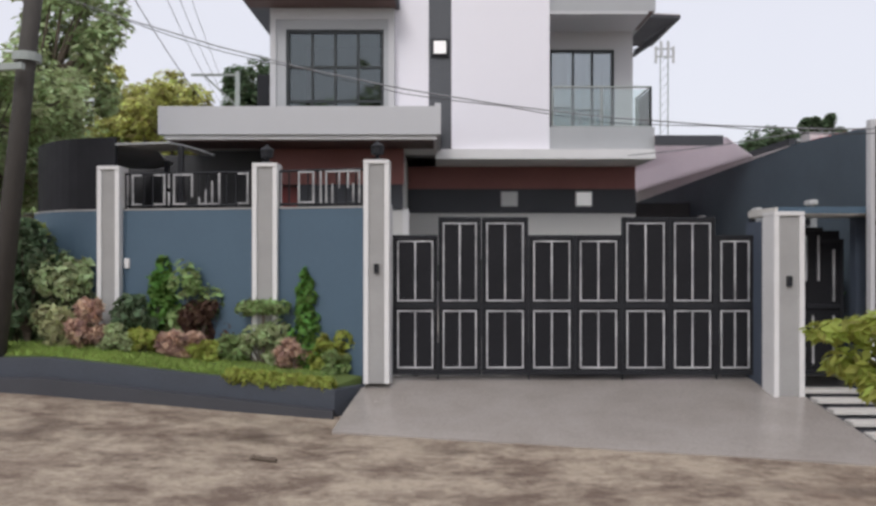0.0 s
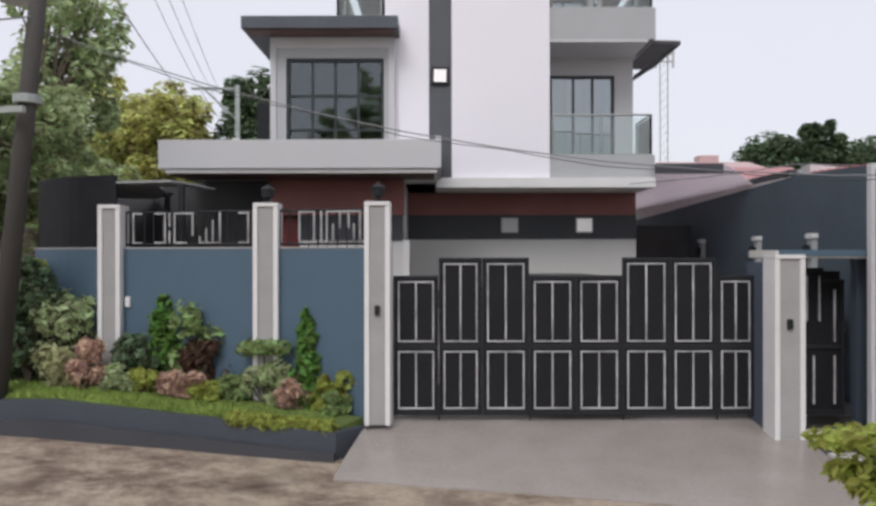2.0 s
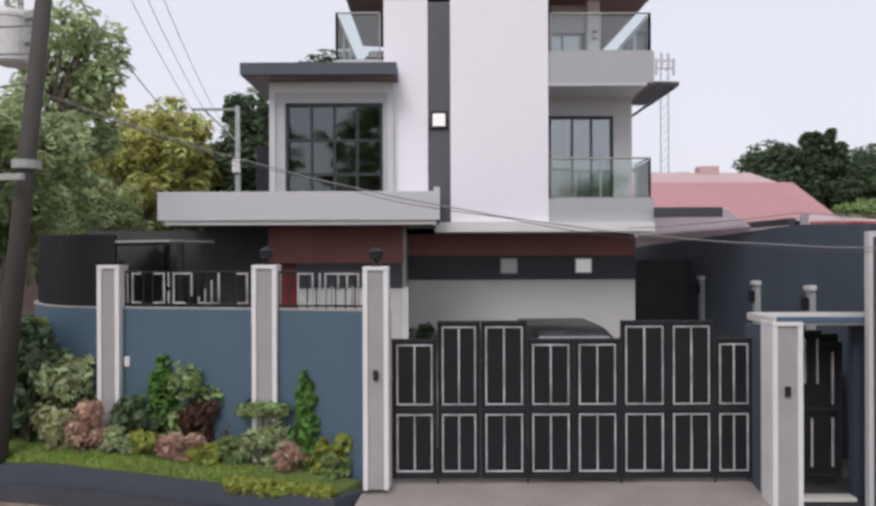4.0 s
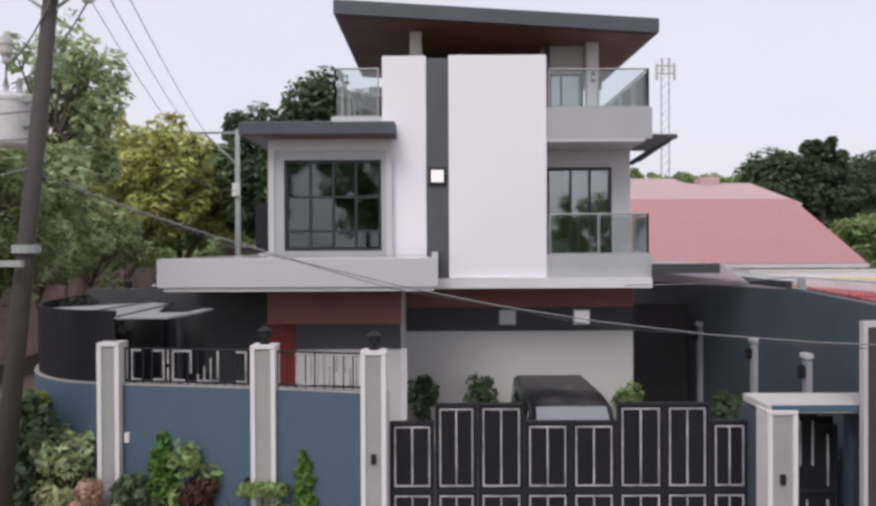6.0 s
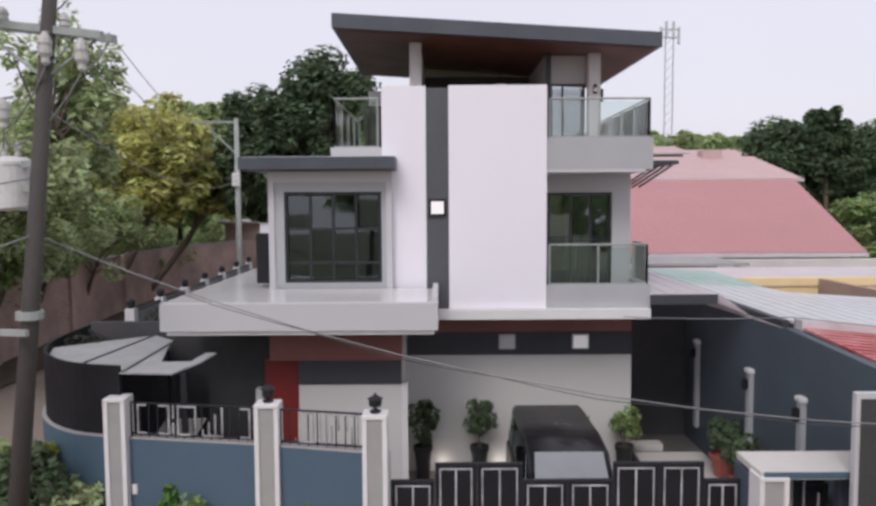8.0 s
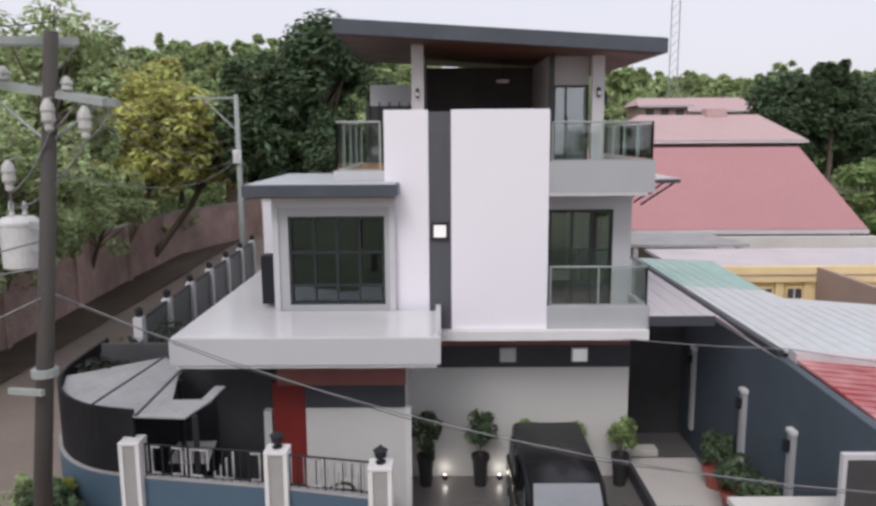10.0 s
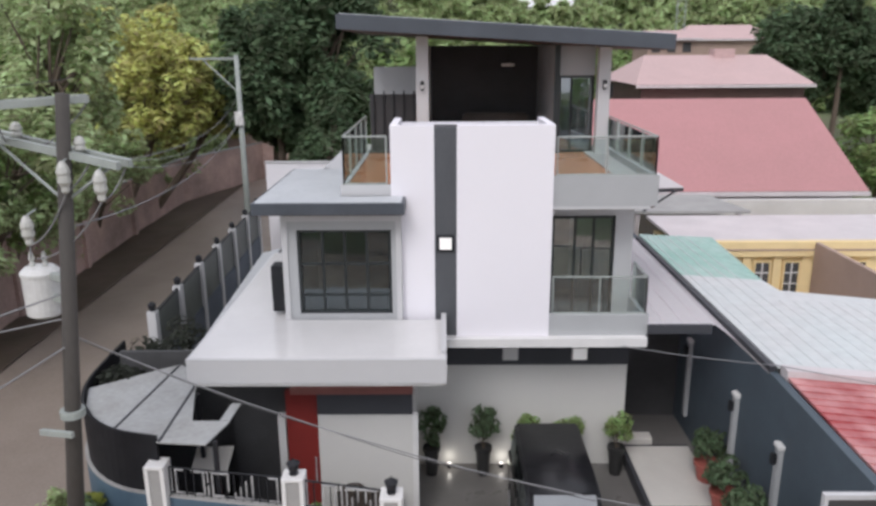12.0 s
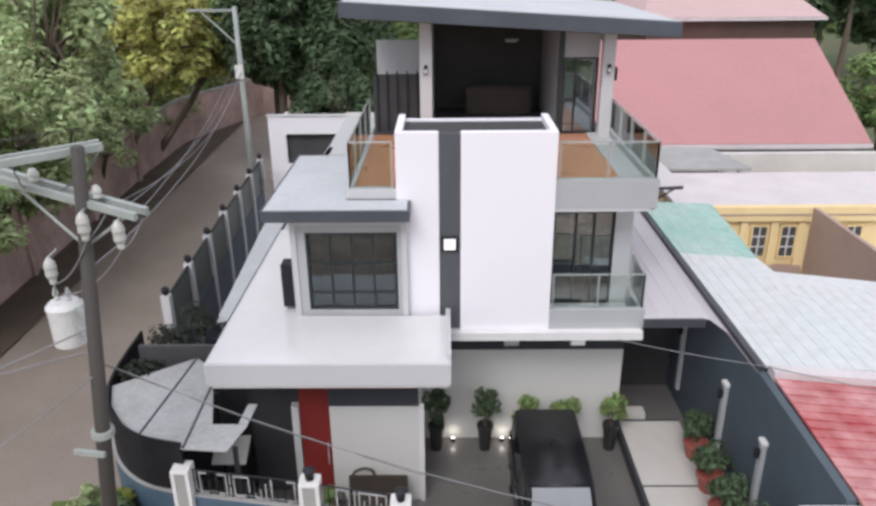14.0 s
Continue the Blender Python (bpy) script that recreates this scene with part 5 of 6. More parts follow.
cl = crown_clumps(random.Random(31), (2.60, 3.85, 1.28), (0.62, 0.45, 0.28), 26, 120, 0.9, 0.34)
bm = bmesh.new()
for q, r, n in cl:
    cyl(bm, (3.5, 3.95, -0.5), (3.3 + 0.3 * (q[0] - 2.9), 3.9, 0.75), 0.014, 0.01, 5)
    cyl(bm, (3.3 + 0.3 * (q[0] - 2.9), 3.9, 0.75), q, 0.01, 0.004, 5)
part("branching_stem", bm, M_BARK, fg)
leafy("foliage", cl, 0.042, 31, L_LIME, fg)
shrub((-7.2, 12.1, 0.3), (0.5, 0.35, 1.15), L_GREY, "tall grey-green bush against the corner wall", 33, count=14, leaves=160, size=0.06)
shrub((-6.5, 11.6, 0.3), (0.4, 0.3, 0.75), L_DARK, "dark bush against the corner wall", 34, count=12, leaves=160, size=0.06)
shrub((-6.62, 11.8, 1.75), (0.30, 0.26, 0.34), L_LIME, "yellow-green climbing bush on the corner", 32, count=8, leaves=120, size=0.07)

# ---------------------------------------------------------------- utility pole, cables
pole = thing("utility_pole", (-6.42, 10.6, -0.2), "leaning weathered utility pole with crossarms, insulators and a white transformer", "utility pole")
PA, PB = Vector((-6.42, 10.6, -0.3)), Vector((-5.36, 10.6, 9.55))


def on_pole(z):
    return PA.lerp(PB, (z - PA.z) / (PB.z - PA.z))


part("shaft", cyl(bmesh.new(), PA, PB, 0.15, 0.095, 14), M_POLE, pole, smooth=True)


def beam(a, b, w, h):
    """A squared beam between two points."""
    a, b = Vector(a), Vector(b)
    n = Vector((-(b - a).y, (b - a).x)).normalized() * w / 2
    bm_ = bmesh.new()
    prism(bm_, [(a.x + n.x, a.y + n.y), (b.x + n.x, b.y + n.y), (b.x - n.x, b.y - n.y), (a.x - n.x, a.y - n.y)], 0, h)
    L = (b - a).xy.length_squared
    for v_ in bm_.verts:
        v_.co.z += a.z + (b.z - a.z) * ((v_.co.xy - a.xy).dot((b - a).xy) / L)
    return bm_


LOW_L, LOW_R = Vector((-7.1, 11.25, 8.92)), Vector((-4.55, 10.5, 8.50))
UP_L, UP_R = Vector((-7.3, 9.75, 9.30)), Vector((-5.25, 11.1, 9.40))
STRING = [(0.05, 0), (0.085, 0.03), (0.07, 0.09), (0.09, 0.11), (0.07, 0.17), (0.045, 0.2), (0.02, 0.22)]
for off in (-0.13, 0.13):
    o = Vector((0.28, 0.96, 0)) * off
    part("crossarm", beam(LOW_L + o, LOW_R + o, 0.09, 0.11), M_STEELP, pole)
    o = Vector((-0.55, 0.83, 0)) * off
    part("crossarm", beam(UP_L + o, UP_R + o, 0.09, 0.11), M_STEELP, pole)
for f in (0.30, 0.72):
    p = LOW_L.lerp(LOW_R, f)
    part("insulator", lathe(bmesh.new(), STRING, (p.x, p.y, p.z + 0.11), 10), M_CERAM, pole)
for f in (0.15,):
    p = UP_L.lerp(UP_R, f)
    part("insulator", lathe(bmesh.new(), STRING, (p.x, p.y, p.z + 0.11), 10), M_CERAM, pole)
FUSES = [(-5.41, 10.42, 8.16), (-4.87, 10.35, 8.05), (-6.24, 10.75, 7.30)]
for q in FUSES:
    part("fuse_cutout", lathe(bmesh.new(), [(0.03, 0), (0.06, 0.03), (0.055, 0.1), (0.095, 0.16), (0.085, 0.26), (0.10, 0.30), (0.08, 0.38), (0.03, 0.46)], q, 10), M_CERAM, pole)
    part("fuse_bracket", cyl(bmesh.new(), (q[0], q[1], q[2] + 0.45), (q[0] + 0.02, q[1] + 0.25, q[2] + 0.5), 0.018, seg=6), M_STEELP, pole)
part("arm_brace", cyl(bmesh.new(), LOW_L.lerp(LOW_R, 0.12), on_pole(8.0), 0.025, seg=6), M_STEELP, pole)
part("arm_brace", cyl(bmesh.new(), LOW_L.lerp(LOW_R, 0.92), on_pole(8.0), 0.025, seg=6), M_STEELP, pole)
part("crossarm", beam((-6.3, 10.35, 4.35), (-5.75, 10.25, 4.35), 0.07, 0.09), M_STEELP, pole)
k = on_pole(6.7)
tk = part("transformer", lathe(bmesh.new(), [(0.22, 0), (0.27, 0.04), (0.275, 0.66), (0.29, 0.67), (0.29, 0.72), (0.22, 0.79), (0.03, 0.81)], (k.x - 0.6, k.y + 0.35, 6.12), 22), M_TRANSF, pole, "white cylindrical transformer tank", smooth=False)
for dx in (-0.1, 0.1):
    part("bushing", lathe(bmesh.new(), [(0.03, 0), (0.05, 0.05), (0.03, 0.09), (0.05, 0.14), (0.02, 0.25)], (k.x - 0.6 + dx, k.y + 0.35, 6.90), 8), M_CERAM, tk)
for z in (6.4, 6.75):
    part("bracket", beam((k.x - 0.45, k.y + 0.3, z), (k.x, k.y, z), 0.09, 0.1), M_STEELP, pole)
for a, b, sg in ((FUSES[0], FUSES[2], 0.15), (FUSES[1], (-6.25, 10.9, 7.05), 0.2), (FUSES[2], (-6.35, 10.9, 7.05), 0.05), (FUSES[0], LOW_L.lerp(LOW_R, 0.78), 0.05), (FUSES[1], LOW_R, 0.08), (UP_R, LOW_L.lerp(LOW_R, 0.42), 0.1), (UP_L.lerp(UP_R, 0.5), LOW_L.lerp(LOW_R, 0.24), 0.15)):
    wire("jumper_wire", [a, b], 0.013, M_CABLE, "grey jumper wire between fuses and arms", sg, 8)
for i, (xe, ye, ze) in enumerate(((-17, 3, 5.2), (-19, 6, 6.0), (-13, 2, 3.4))):
    wire("service_cable", [(k.x - 0.05, k.y, 6.6 - 0.4 * i), (xe, ye, ze)], 0.014, M_CABLE, "grey service drop running from the pole over the street", 0.4, 12)
for i in range(3):
    wire("service_cable", [LOW_R + Vector((-0.3 * i, 0, 0.12)), (-8.95 + 0.1 * i, 32.9, 8.2 - 0.35 * i)], 0.008, M_CABLE, "grey cable from the crossarm along the lane", 0.5 + 0.2 * i, 18)
wire("lane_cable", [on_pole(7.6), (-8.95, 33, 7.2)], 0.012, M_CABLE, "grey cable along the side lane", 0.7, 20)
d = on_pole(4.6)
part("clamp", cyl(bmesh.new(), d - Vector((0, 0, .06)), d + Vector((0, 0, .06)), 0.19, seg=12), M_STEELP, pole)
FRONT = [(x, 10.1256 - 0.1563 * x - 0.001 * x * x, 3.9646 - 0.2022 * x + 0.0163 * x * x) for x in steps(-5.9, 9, 12)]
wire("service_cable", FRONT, 0.0095, M_CABLE, "twisted grey service cable sagging across the house front", 0.0, 6)
wire("service_cable", [(x, y + 0.02, z - 0.035 + 0.03 * math.sin(x * 2.2)) for x, y, z in FRONT], 0.006, M_WIRE, "thin black cable lashed along the service cable", 0.01, 6)
wire("service_cable", [(3.9, 15.15, 3.80), (6.62, 13.6, 4.02), (12.5, 11.5, 3.7)], 0.010, M_CABLE, "thin grey cable from the house over the boundary wall", 0.04, 8)
for off in (-0.3, 0.0, 0.3):
    wire("power_line", [UP_L.lerp(UP_R, 0.5 + 0.43 * off / 0.3) + Vector((0, 0, 0.35)), (-26, 6 + off, 9.2)], 0.008, M_WIRE, "thin power line leaving the pole along the street", 0.5)
pole2 = thing("lane_pole", (-8.95, 33, 0), "slim grey steel pole with a braced arm beside the lane", "utility pole")
part("shaft", cyl(bmesh.new(), (-8.95, 33, -0.3), (-8.95, 33, 9.9), 0.16, 0.1, 10), M_STEELP, pole2, smooth=True)
part("arm", boxes((-11.0, -8.85, 32.95, 33.05, 9.7, 9.8)), M_STEELP, pole2)
part("brace", cyl(bmesh.new(), (-10.4, 33, 9.7), (-8.95, 33, 8.3), 0.04, seg=8), M_STEELP, pole2)
part("meter_box", boxes((-9.15, -8.8, 32.75, 32.9, 6.9, 7.5), bevel=0.02), M_TRIMW, pole2, "pale meter box")

# ---------------------------------------------------------------- lane fence, lane wall
lf = [(-7.45, 16.0), (-7.55, 18.0), (-7.66, 20.2), (-7.78, 22.5), (-7.9, 24.8), (-8.0, 27.1), (-8.1, 29.4), (-8.2, 31.7)]
solid("lane_fence_wall", ribbon(bmesh.new(), lf, 0.14, -0.4, 2.2), M_NAVY, "dark blue-grey wall along the lane", "wall", "structure")
for (xa, ya), (xb, yb) in zip(lf[1:], lf[2:]):
    fp = thing("lane_fence_panel", ((xa + xb) / 2, (ya + yb) / 2, 2.2), "dark metal fence panel on the lane wall", "fence", "lane fence panels")
    part("sheet", prism(bmesh.new(), [(xa, ya + .12), (xb, yb - .12), (xb + .03, yb - .12), (xa + .03, ya + .12)], 2.2, 3.5), M_FENCE, fp)
    part("rail", prism(bmesh.new(), [(xa - .02, ya + .12), (xb - .02, yb - .12), (xb + .05, yb - .12), (xa + .05, ya + .12)], 3.5, 3.56), M_BLACK, fp)
for x, y in lf[1:]:
    q = thing("lane_post", (x, y, -0.3), "pale concrete post with a dark lantern on the lane wall", "post", "lane wall posts")
    part("shaft", boxes((x - 0.12, x + 0.12, y - 0.12, y + 0.12, -0.4, 3.62), bevel=0.01), M_LGREY, q)
    part("lantern", lathe(bmesh.new(), [(0.06, 0), (0.1, 0.05), (0.11, 0.18), (0.02, 0.25)], (x, y, 3.62), 8), M_BLACK, q)
bm = ribbon(bmesh.new(), [(-16.2, 12.0), (-16.5, 25), (-17.0, 40), (-16.9, 47), (-14.4, 53.5), (-12.2, 60)], 0.2, -0.5, 3.35)
solid("lane_wall", bm, M_BLOCK, "stained bare block wall along the lane", "wall", "structure")
solid("lane_coping", ribbon(bmesh.new(), [(-16.2, 12.0), (-16.5, 25), (-17.0, 40), (-16.9, 47), (-14.4, 53.5), (-12.2, 60)], 0.26, 3.35, 3.43), M_CONC, "grey coping on the block wall", "coping", "structure")
for i in range(5):
    y = 15 + 6.0 * i
    x = -16.2 - (y - 12) * 0.028 + 0.13
    solid("wall_pier", boxes((x - 0.14, x + 0.16, y - 0.15, y + 0.15, -0.3, 3.42), bevel=0.015), M_BLOCK, "plastered pier of the lane wall", "pier", "structure")
hut = thing("lane_hut", (-13.6, 57, 0), "low hut with a pale flat roof at the lane end", "hut")
part("wall", boxes((-16.2, -11.6, 55.5, 59, 0, 4.6)), M_BLOCK, hut)
part("roof", boxes((-16.6, -11.2, 55.0, 59.4, 4.6, 4.8), bevel=0.02), M_PALEROOF, hut, "pale flat roof")
solid("lane_verge", sheet(steps(-18.5, -14.4, 10), steps(12, 66, 70), lambda x, y: ground_z(x, y) + 0.06 + 0.05 * noise.noise((x, y * 0.7, 0))), M_VERGE, "dark weedy verge at the foot of the lane wall", "verge", "structure")
shed2 = thing("garden_wall", (-5, 33, 0), "white plastered wall with a dark opening behind the house", "wall")
part("wall", wall_with_hole(-8.0, -1.5, 33.0, 33.2, 0, 5.2, -7.25, -2.6, 3.0, 4.4), M_WHITE, shed2)
part("coping", boxes((-8.05, -1.45, 32.96, 33.24, 5.2, 5.26)), M_LGREY, shed2, "grey coping")
# Dark sheet behind the hole stands for the shade within it.
part("opening", boxes((-7.3, -2.5, 33.3, 33.35, 2.9, 4.5)), M_DARKSHADE, shed2, "dark sheet standing for the shade in the opening")
part("side_wall", boxes((-8.0, -7.85, 33.2, 37, 0, 4.6)), M_WHITE, shed2)
lean = thing("side_gutter", (-6.4, 21, 2.9), "narrow pale lean-to sheet along the house side", "roof")
part("sheet", prism(bmesh.new(), [(-6.2, 17.6), (-5.2, 17.6), (-5.2, 26.5), (-6.75, 26.5)], lambda x, y: 2.93 + 0.25 * (x + 6.2), lambda x, y: 2.96 + 0.25 * (x + 6.2)), M_SHEDROOF, lean)
part("pipe", cyl(bmesh.new(), (-5.35, 15.4, 3.75), (-5.35, 26.0, 3.75), 0.05, seg=8), M_CHAR, lean, "dark pipe")
for y in (18.0, 22.0, 26.0):
    part("post", boxes((-5.3, -5.22, y - 0.04, y + 0.04, -0.02, 3.16)), M_BLACK, lean)

# ---------------------------------------------------------------- neighbours


def gable(name, label, x0, x1, y0, y1, z_eave, z_ridge, rx0, rx1, ry, roof_mat, wall_mat, base=-0.5, rib=True):
    """A hipped metal roof on a plain house."""
    t = thing(name, ((x0 + x1) / 2, (y0 + y1) / 2, base), label, "house")
    part("wall", boxes((x0 + .5, x1 - .5, y0 + .5, y1 - .5, base, z_eave)), wall_mat, t)
    bm = bmesh.new()
    a, b, c_, d_ = [bm.verts.new(p) for p in ((x0, y0, z_eave), (x1, y0, z_eave), (x1, y1, z_eave), (x0, y1, z_eave))]
    r0, r1 = bm.verts.new((rx0, ry, z_ridge)), bm.verts.new((rx1, ry, z_ridge))
    for f in ((a, b, r1, r0), (b, c_, r1), (c_, d_, r0, r1), (d_, a, r0), (d_, c_, b, a)):
        bm.faces.new(f)
    bmesh.ops.recalc_face_normals(bm, faces=bm.faces)
    part("roof", bm, roof_mat, t)
    if rib:
        bm = bmesh.new()
        n = int((rx1 - rx0) / 0.6)
        for i in range(n + 1):
            x = rx0 + (rx1 - rx0) * i / n
            cyl(bm, (x, y0 + 0.02, z_eave + 0.01), (x, ry, z_ridge + 0.01), 0.025, seg=4)
        part("roof_rib", bm, roof_mat, t)
    part("gutter", boxes((x0, x1, y0 - 0.12, y0, z_eave - 0.2, z_eave - 0.02)), M_PALEROOF, t)
    return t


gable("neighbour_house", "large house with a faded pink metal hip roof", 6.8, 19.2, 33, 52, 3.8, 7.3, 6.9, 20.4, 42.6, M_PINK, M_PALEROOF, rib=False)
h2 = gable("neighbour_house", "house behind with a pale pink metal roof and dark red eave", 13.2, 25.5, 52, 64, 7.6, 9.5, 15.2, 24.4, 58, M_PALEPINK, M_SOFFIT, rib=False)
part("ridge_vent", boxes((20.3, 21.8, 57.4, 58.6, 9.3, 9.95)), M_PALEPINK, h2)
h3 = gable("neighbour_house", "distant house with a faded roof and a row of dark windows", 19.6, 25.2, 75, 82, 10.9, 11.7, 20.2, 24.6, 78, M_PALEPINK, M_PEACH, base=0, rib=False)
for i in range(3):
    part("window", boxes((20.5 + 1.5 * i, 21.3 + 1.5 * i, 75.42, 75.5, 9.6, 10.5)), M_DARKSHADE, h3, "dark window")
gable("neighbour_house", "distant low house with a pale pink roof", 30, 42, 96, 106, 11.0, 12.8, 32, 40, 101, M_PALEPINK, M_PEACH, base=0, rib=False)
fl = thing("porch_roof", (11, 31, 3.4), "dark grey porch roof between the pink and yellow houses", "roof")
part("sheet", prism(bmesh.new(), [(7.4, 29.8), (12.6, 29.8), (11.9, 32.85), (7.4, 32.85)], 3.5, lambda x, y: 3.62 + 0.02 * (y - 29.8)), M_CONC, fl)
for x in (8.0, 12.2):
    part("post", boxes((x - 0.1, x + 0.1, 29.9, 30.1, -0.5, 3.5)), M_PALEROOF, fl)
fb = thing("peach_fascia", (16, 32.6, 0), "pale peach wall below the pink eave", "wall")
part("wall", boxes((12.2, 20.0, 32.3, 32.6, -0.5, 3.55)), M_LIGHTW, fb)
yh = thing("yellow_house", (14, 27, -0.5), "low yellow house with small dark windows and a pale metal roof", "house")
part("wall", boxes((8.5, 22, 25.45, 29.2, -0.5, 2.95)), M_YELLOW, yh)
part("parapet", boxes((8.3, 22.2, 25.2, 25.5, 2.95, 3.5), bevel=0.02), M_YELLOW, yh, "yellow parapet band")
part("parapet_line", boxes((8.28, 22.2, 25.17, 25.2, 3.18, 3.24)), M_PEACH, yh, "brown moulding on the parapet")
part("roof", boxes((8.3, 22.2, 25.5, 29.7, 3.36, 3.46)), M_PALEROOF, yh, "pale lilac metal roof")
part("side_wall", prism(bmesh.new(), [(13.05, 20.4), (13.2, 20.4), (13.2, 25.2), (13.05, 25.2)], -0.5, 3.48), M_PEACH, yh, "brown boundary wall")
part("sill", boxes((10.7, 13.0, 25.2, 25.45, 0.95, 1.2), bevel=0.02), M_PEACH, yh, "broad brown sill")
for x in (10.75, 11.85, 12.85):
    part("pilaster", boxes((x - 0.13, x + 0.13, 25.33, 25.45, 1.2, 2.95)), M_YELLOW, yh)
for x in (11.1, 12.15, 14.5, 16.2):
    w_ = part("window", boxes((x, x + 0.5, 25.37, 25.45, 1.55, 2.7)), M_DARKSHADE, yh, "small dark window")
    part("bar", boxes((x + 0.23, x + 0.27, 25.34, 25.37, 1.55, 2.7), (x, x + 0.5, 25.34, 25.37, 1.9, 1.94), (x, x + 0.5, 25.34, 25.37, 2.3, 2.34)), M_TRIMW, w_)
    part("frame", boxes((x - 0.06, x, 25.33, 25.45, 1.5, 2.76), (x + 0.5, x + 0.56, 25.33, 25.45, 1.5, 2.76), (x, x + 0.5, 25.33, 25.45, 2.7, 2.76), (x, x + 0.5, 25.33, 25.45, 1.5, 1.55)), M_YELLOW, w_)
gr = thing("neighbour_roof", (9.5, 19, 4), "pale bleached metal roof with faded green sheets at the far end", "roof")


def slope_z(x, y):
    return 3.93 - 0.05 * (x - 6.7)


def green_sheet(outline, material, label):
    part("sheet", prism(bmesh.new(), outline, lambda x, y: slope_z(x, y) - 0.05, slope_z), material, gr, label)


green_sheet([(6.70, 20.0), (8.9, 19.8), (9.2, 24.7), (6.70, 24.7)], M_GREENROOF, "faded green sheet")
green_sheet([(6.70, 17.5), (9.0, 18.9), (8.9, 19.8), (6.70, 20.0)], M_ZINC, "bleached bluish sheet")
green_sheet([(6.70, 13.75), (14.5, 13.75), (14.5, 18.0), (9.0, 18.9), (6.70, 17.5)], M_ZINC, "bleached sheet")
bm = bmesh.new()
for i in range(22):
    x = 6.9 + i * 0.34
    z = slope_z(x, 0)
    box(bm, x - 0.012, x + 0.012, 13.8, 24.6 if x < 8.6 else 18.0, z - 0.01, z + 0.012)
part("roof_rib", bm, M_ZINC, gr)
part("wall", boxes((6.8, 14.3, 13.9, 17.9, -0.5, 3.4)), M_PALEROOF, gr)
part("patio", boxes((8.0, 20, 18.3, 25.17, -0.5, 0.9)), M_LIGHTW, gr, "pale patio floor")
rr_ = thing("neighbour_roof", (9, 9, 3.9), "red metal roof with faded patches and a pale ridge cap", "roof")


def red_z(x, y):
    return 3.86 - 0.10 * (x - 6.7) - 0.05 * max(0, 13.2 - y)


part("sheet", prism(bmesh.new(), [(6.76, 6.5), (13, 6.5), (13, 13.4), (6.76, 13.4)], lambda x, y: red_z(x, y) - 0.05, red_z), M_REDROOF, rr_)
bm = bmesh.new()
for i in range(27):
    y = 6.6 + i * 0.26
    prism(bm, [(6.77, y - 0.012), (13, y - 0.012), (13, y + 0.012), (6.77, y + 0.012)], lambda x, y: red_z(x, y) - 0.01, lambda x, y: red_z(x, y) + 0.014)
part("roof_rib", bm, M_REDROOF, rr_)
part("ridge_cap", prism(bmesh.new(), [(6.74, 13.4), (13, 13.4), (13, 13.72), (6.74, 13.72)], 2.9, lambda x, y: 3.99 - 0.08 * (x - 6.7)), M_PALEROOF, rr_, "pale pink ridge cap")
part("wall", boxes((7.2, 13, 8.5, 13.3, -0.5, 2.9)), M_PEACH, rr_)
ant = thing("antenna_mast", (26.0, 85, 1.0), "slim far-off lattice antenna mast with panels at its top", "antenna")
bm = bmesh.new()
for dx in (-0.45, 0.45):
    cyl(bm, (26 + dx, 85, 0.5), (26 + dx, 85, 26.2), 0.06, seg=6)
for i in range(24):
    z = 1.5 + i * 1.0
    cyl(bm, (25.55, 85, z), (26.45, 85, z + 1.0), 0.025, seg=4)
part("mast", bm, M_STEELP, ant)
for dx, z in ((-1.0, 23.6), (-0.4, 24.2), (0.4, 24.2), (1.0, 23.6)):
    part("panel", boxes((26 + dx - 0.14, 26 + dx + 0.14, 84.7, 84.9, z, z + 1.9), bevel=0.03), M_LGREY, ant)
part("crossbar", boxes((24.9, 27.1, 84.9, 85.0, 24.3, 24.42), (24.9, 27.1, 84.9, 85.0, 25.2, 25.32)), M_STEELP, ant)

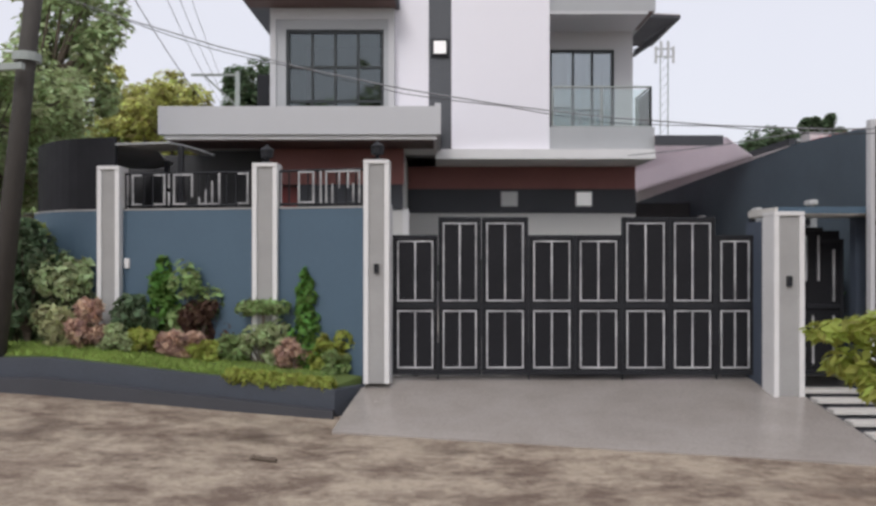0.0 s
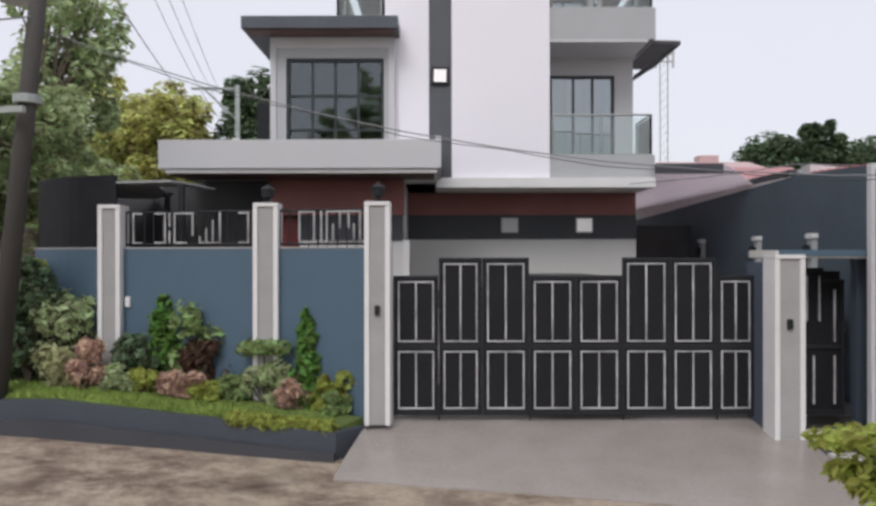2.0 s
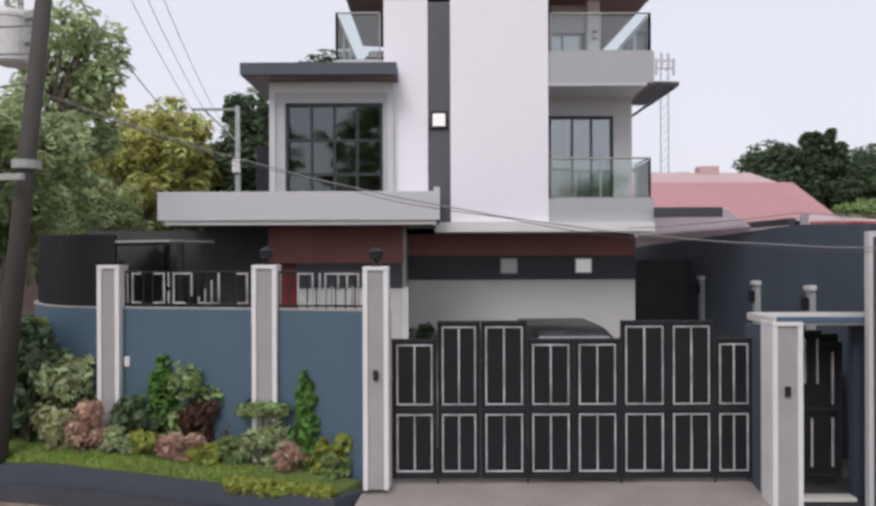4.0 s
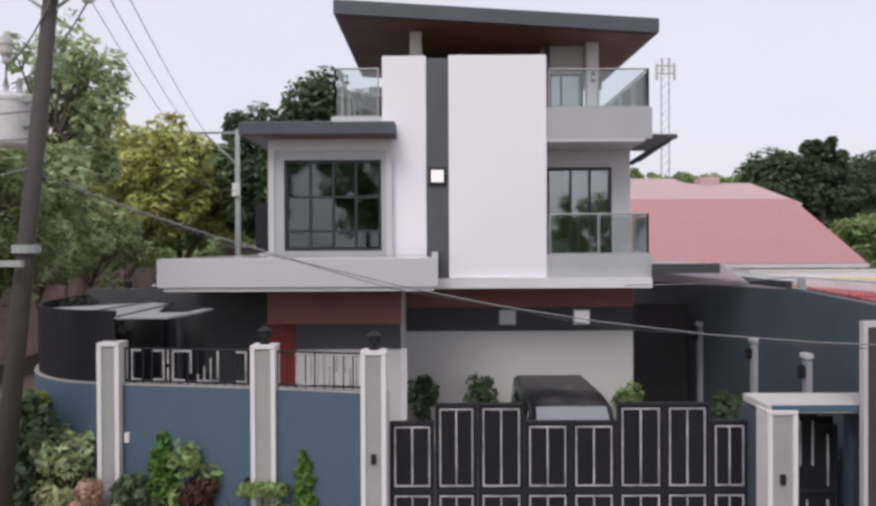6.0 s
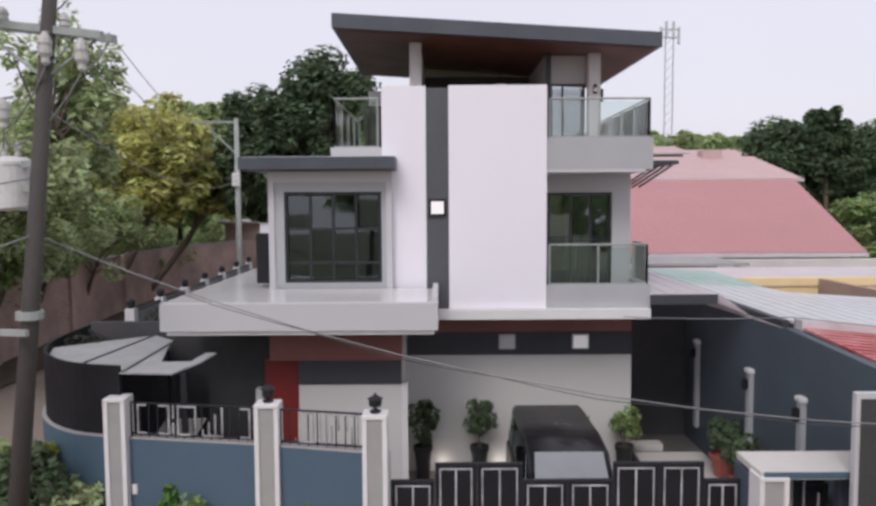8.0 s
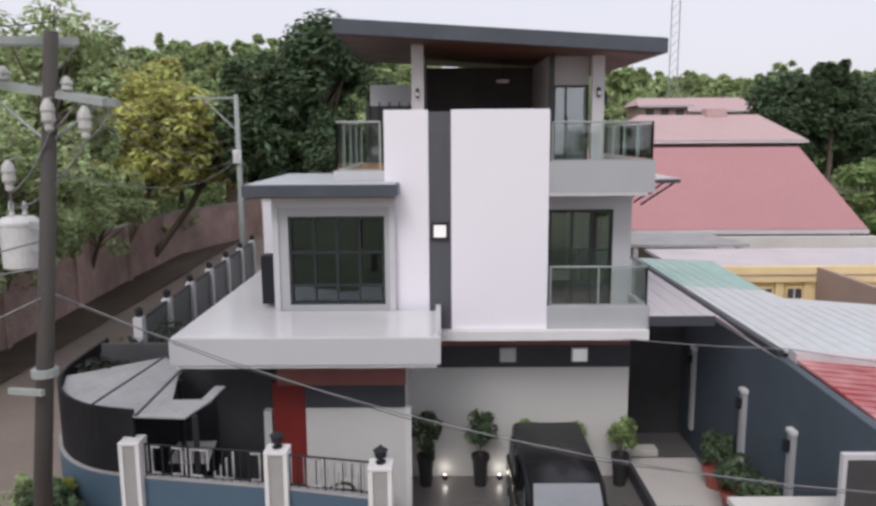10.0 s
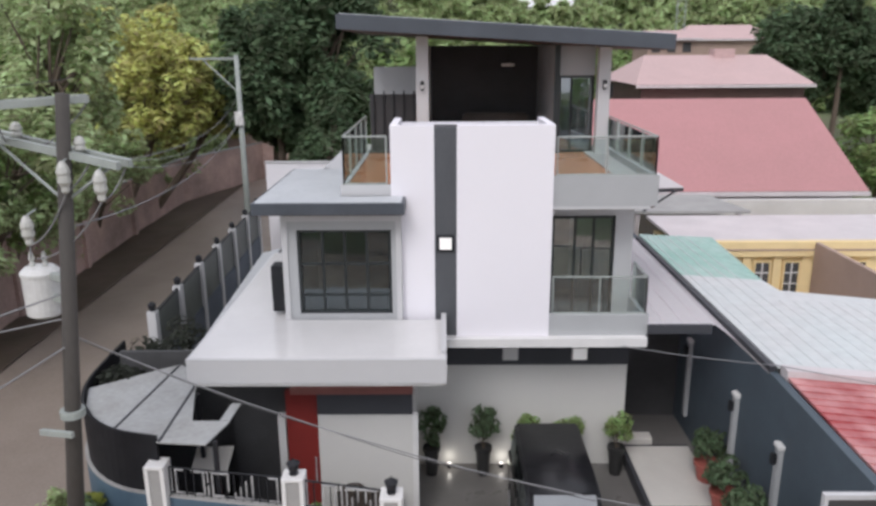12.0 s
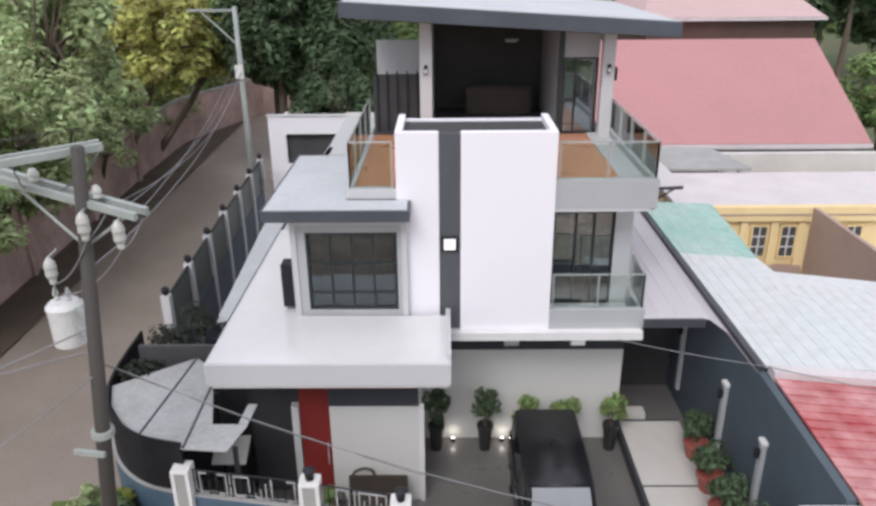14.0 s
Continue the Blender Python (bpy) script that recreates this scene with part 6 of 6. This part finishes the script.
# ---------------------------------------------------------------- trees and hills
TREES = [
    # x, y, height, rx, ry, rz, leaf, label, seed, clumps, leaves, size
    (-17.4, 27, 13.4, 2.3, 2.4, 3.9, L_GREY, "tall grey-green tree overhanging the lane", 101, 34, 260, 0.13),
    (-17.6, 24, 9.0, 2.6, 2.4, 2.8, L_GREY, "grey-green tree leaning over the lane", 119, 24, 260, 0.12),
    (-17.6, 20, 10.2, 3.0, 2.6, 3.4, L_GREY, "broad grey-green tree beside the lane wall", 102, 24, 300, 0.13),
    (-18.0, 39, 11.2, 2.8, 2.8, 2.9, L_YEL, "leafy yellow-green tree over the lane wall", 103, 26, 300, 0.16),
    (-17.6, 43, 9.4, 2.3, 2.4, 2.0, L_YEL, "yellow-green tree over the lane", 104, 26, 300, 0.15),
    (-18.2, 43, 13.2, 4.0, 3.4, 4.4, L_YEL, "yellowing tree above the lane wall", 105, 26, 300, 0.18),
    (-18.5, 52, 11.0, 3.8, 3.4, 3.4, L_MID, "green tree beyond the lane", 106, 26, 280, 0.2),
    (-22, 34, 11, 4.0, 3.6, 3.6, L_MID, "large green tree behind the lane wall", 107, 26, 300, 0.2),
    (-24, 50, 12, 5.0, 4.2, 4.4, L_PALEHAZE, "large spreading tree on the slope", 108, 26, 280, 0.26),
    (-6.8, 43, 14.6, 4.1, 3.0, 4.8, L_DARK, "dark dense tree behind the house", 109, 38, 520, 0.18),
    (-9.4, 42, 13.2, 2.8, 2.6, 4.6, L_DARK, "tall dark tree behind the house", 110, 36, 520, 0.18),
    (-5.6, 37.5, 7.4, 2.2, 1.6, 2.4, L_DARK, "dark bushy tree behind the garden wall", 111, 20, 260, 0.14),
    (-2.0, 52, 10.5, 4, 3.4, 4, L_MID, "green tree behind the roof", 112, 22, 260, 0.22),
    (6.5, 56, 10, 4, 3.4, 3.6, L_MID, "green tree behind the roof", 113, 22, 260, 0.22),
    (34, 70, 13.4, 6.5, 4, 4.4, L_DARK, "broad dark tree behind the pink roof", 114, 40, 620, 0.24),
    (42, 72, 13.2, 6.5, 4.5, 5.2, L_DARK, "broad dark tree behind the yellow house", 115, 40, 620, 0.24),
    (35.2, 68, 15.0, 2.2, 1.8, 3.0, L_DARK, "narrow dark tree with a pointed top", 116, 24, 420, 0.22),
    (-10.3, 45.5, 8.4, 1.7, 1.6, 1.8, L_FRESH, "rounded bright green tree at the lane end", 120, 18, 260, 0.16),
    (26, 44, 7.2, 3.0, 3.0, 3.0, L_MID, "green tree beside the pink roof", 117, 20, 260, 0.18),
    (13, 78, 13, 4, 3.5, 4.5, L_MID, "green tree on the slope", 118, 20, 240, 0.28),
]
LEANS = {101: (3.0, 1.5), 103: (3.6, 0.5), 119: (3.0, 1), 104: (5.0, 0), 102: (1.5, 0)}
for x, y, h, rx, ry, rz, m, lab, sd, cnt, lv, s in TREES:
    tree((x, y, ground_z(x, y)), h - ground_z(x, y), (rx, ry, rz), m, lab, sd, cnt, lv, s, trunk=0.12 + 0.012 * h, lean=LEANS.get(sd, (0, 0)))

for x, y, h, m, sd in ((-17.1, 21.5, 6.6, L_GREY, 131), (-17.2, 26, 7.2, L_MID, 132), (-17.3, 30.5, 7.0, L_GREY, 133), (-17.4, 35, 6.4, L_GREY, 134)):
    tree((x, y, ground_z(x, y)), h, (1.9, 2.3, 2.0), m, "small leafy tree hanging low over the lane wall", sd, 18, 240, 0.12, trunk=0.12, lean=(1.7, 0))
for x, y, h, r, m, sd in ((-13, -17, 12.5, 3.2, L_MID, 141), (-5.5, -19, 14.0, 3.6, L_GREY, 142), (3.5, -18, 7.5, 3.0, L_DARK, 143), (11, -20, 9.5, 3.4, L_MID, 144)):
    tree((x, y, ground_z(x, y)), h, (r, r, r), m, "leafy tree on the opposite side of the street", sd, 18, 240, 0.22, trunk=0.22)


def woods(name, label, x0, x1, y0, y1, n, material, seed, size, hmin=5, hmax=9, leaves=150):
    rng = random.Random(seed)
    clumps = []
    for _ in range(n):
        x, y = rng.uniform(x0, x1), rng.uniform(y0, y1)
        h, r = hmin + (hmax - hmin) * rng.random() ** 1.6, rng.uniform(1.6, 3.6)
        z = ground_z(x, y)
        for k_ in range(13):
            f = rng.uniform(0.15, 0.95)
            q = r * (1.15 - 0.75 * f) * rng.uniform(0.3, 0.6)
            clumps.append(((x + rng.gauss(0, r * 0.55), y + rng.gauss(0, r * 0.55), z + h * f), (q, q, q * rng.uniform(0.45, 0.9)), leaves // 4))
    me_ = leaf_mesh(name, clumps, size, seed, material)
    return tagged(new(name, me_), label, "woods", kind="stuff")


# Far slopes take the paled leaf colour in place of haze.
woods("far_woods", "green wooded hillside, haze put into its leaf colour", -110, 10, 74, 130, 300, L_PALEHAZE, 201, 0.6, 4, 9, 260)
woods("far_woods", "green wooded hillside, haze put into its leaf colour", -130, 130, 130, 200, 300, L_PALEHAZE, 202, 1.0, 5, 10, 200)
woods("far_woods", "mixed dark trees on the slope", 8, 120, 82, 130, 190, L_MID, 203, 0.42, 2, 7, 300)
woods("lane_thicket", "thick undergrowth behind the lane wall", -40, -18.2, 16, 72, 170, L_PALEHAZE, 204, 0.16, 2.5, 6.5, 330)
woods("back_thicket", "thick trees behind the house", -10, 8, 56, 74, 34, L_DARK, 205, 0.24, 4, 9, 330)
vines = thing("climbing_vine", (-7.2, 16.2, 0), "dark tangled vine over the lane fence corner", "vine")
vrng = random.Random(206)
vcl = [((-7.2 + vrng.uniform(-0.2, 1.3) * min(1, i / 8), 14.1 + 3.4 * i / 27, 3.1 + vrng.uniform(-0.4, 0.4)), (0.36, 0.36, 0.26), 100) for i in range(28)]
bm = bmesh.new()
for q, r, n in vcl[::2]:
    cyl(bm, (q[0] - 0.1, q[1], 0), q, 0.02, 0.01, 5)
part("branching_stem", bm, M_BARK, vines)
leafy("foliage", vcl, 0.075, 206, L_VINE, vines)
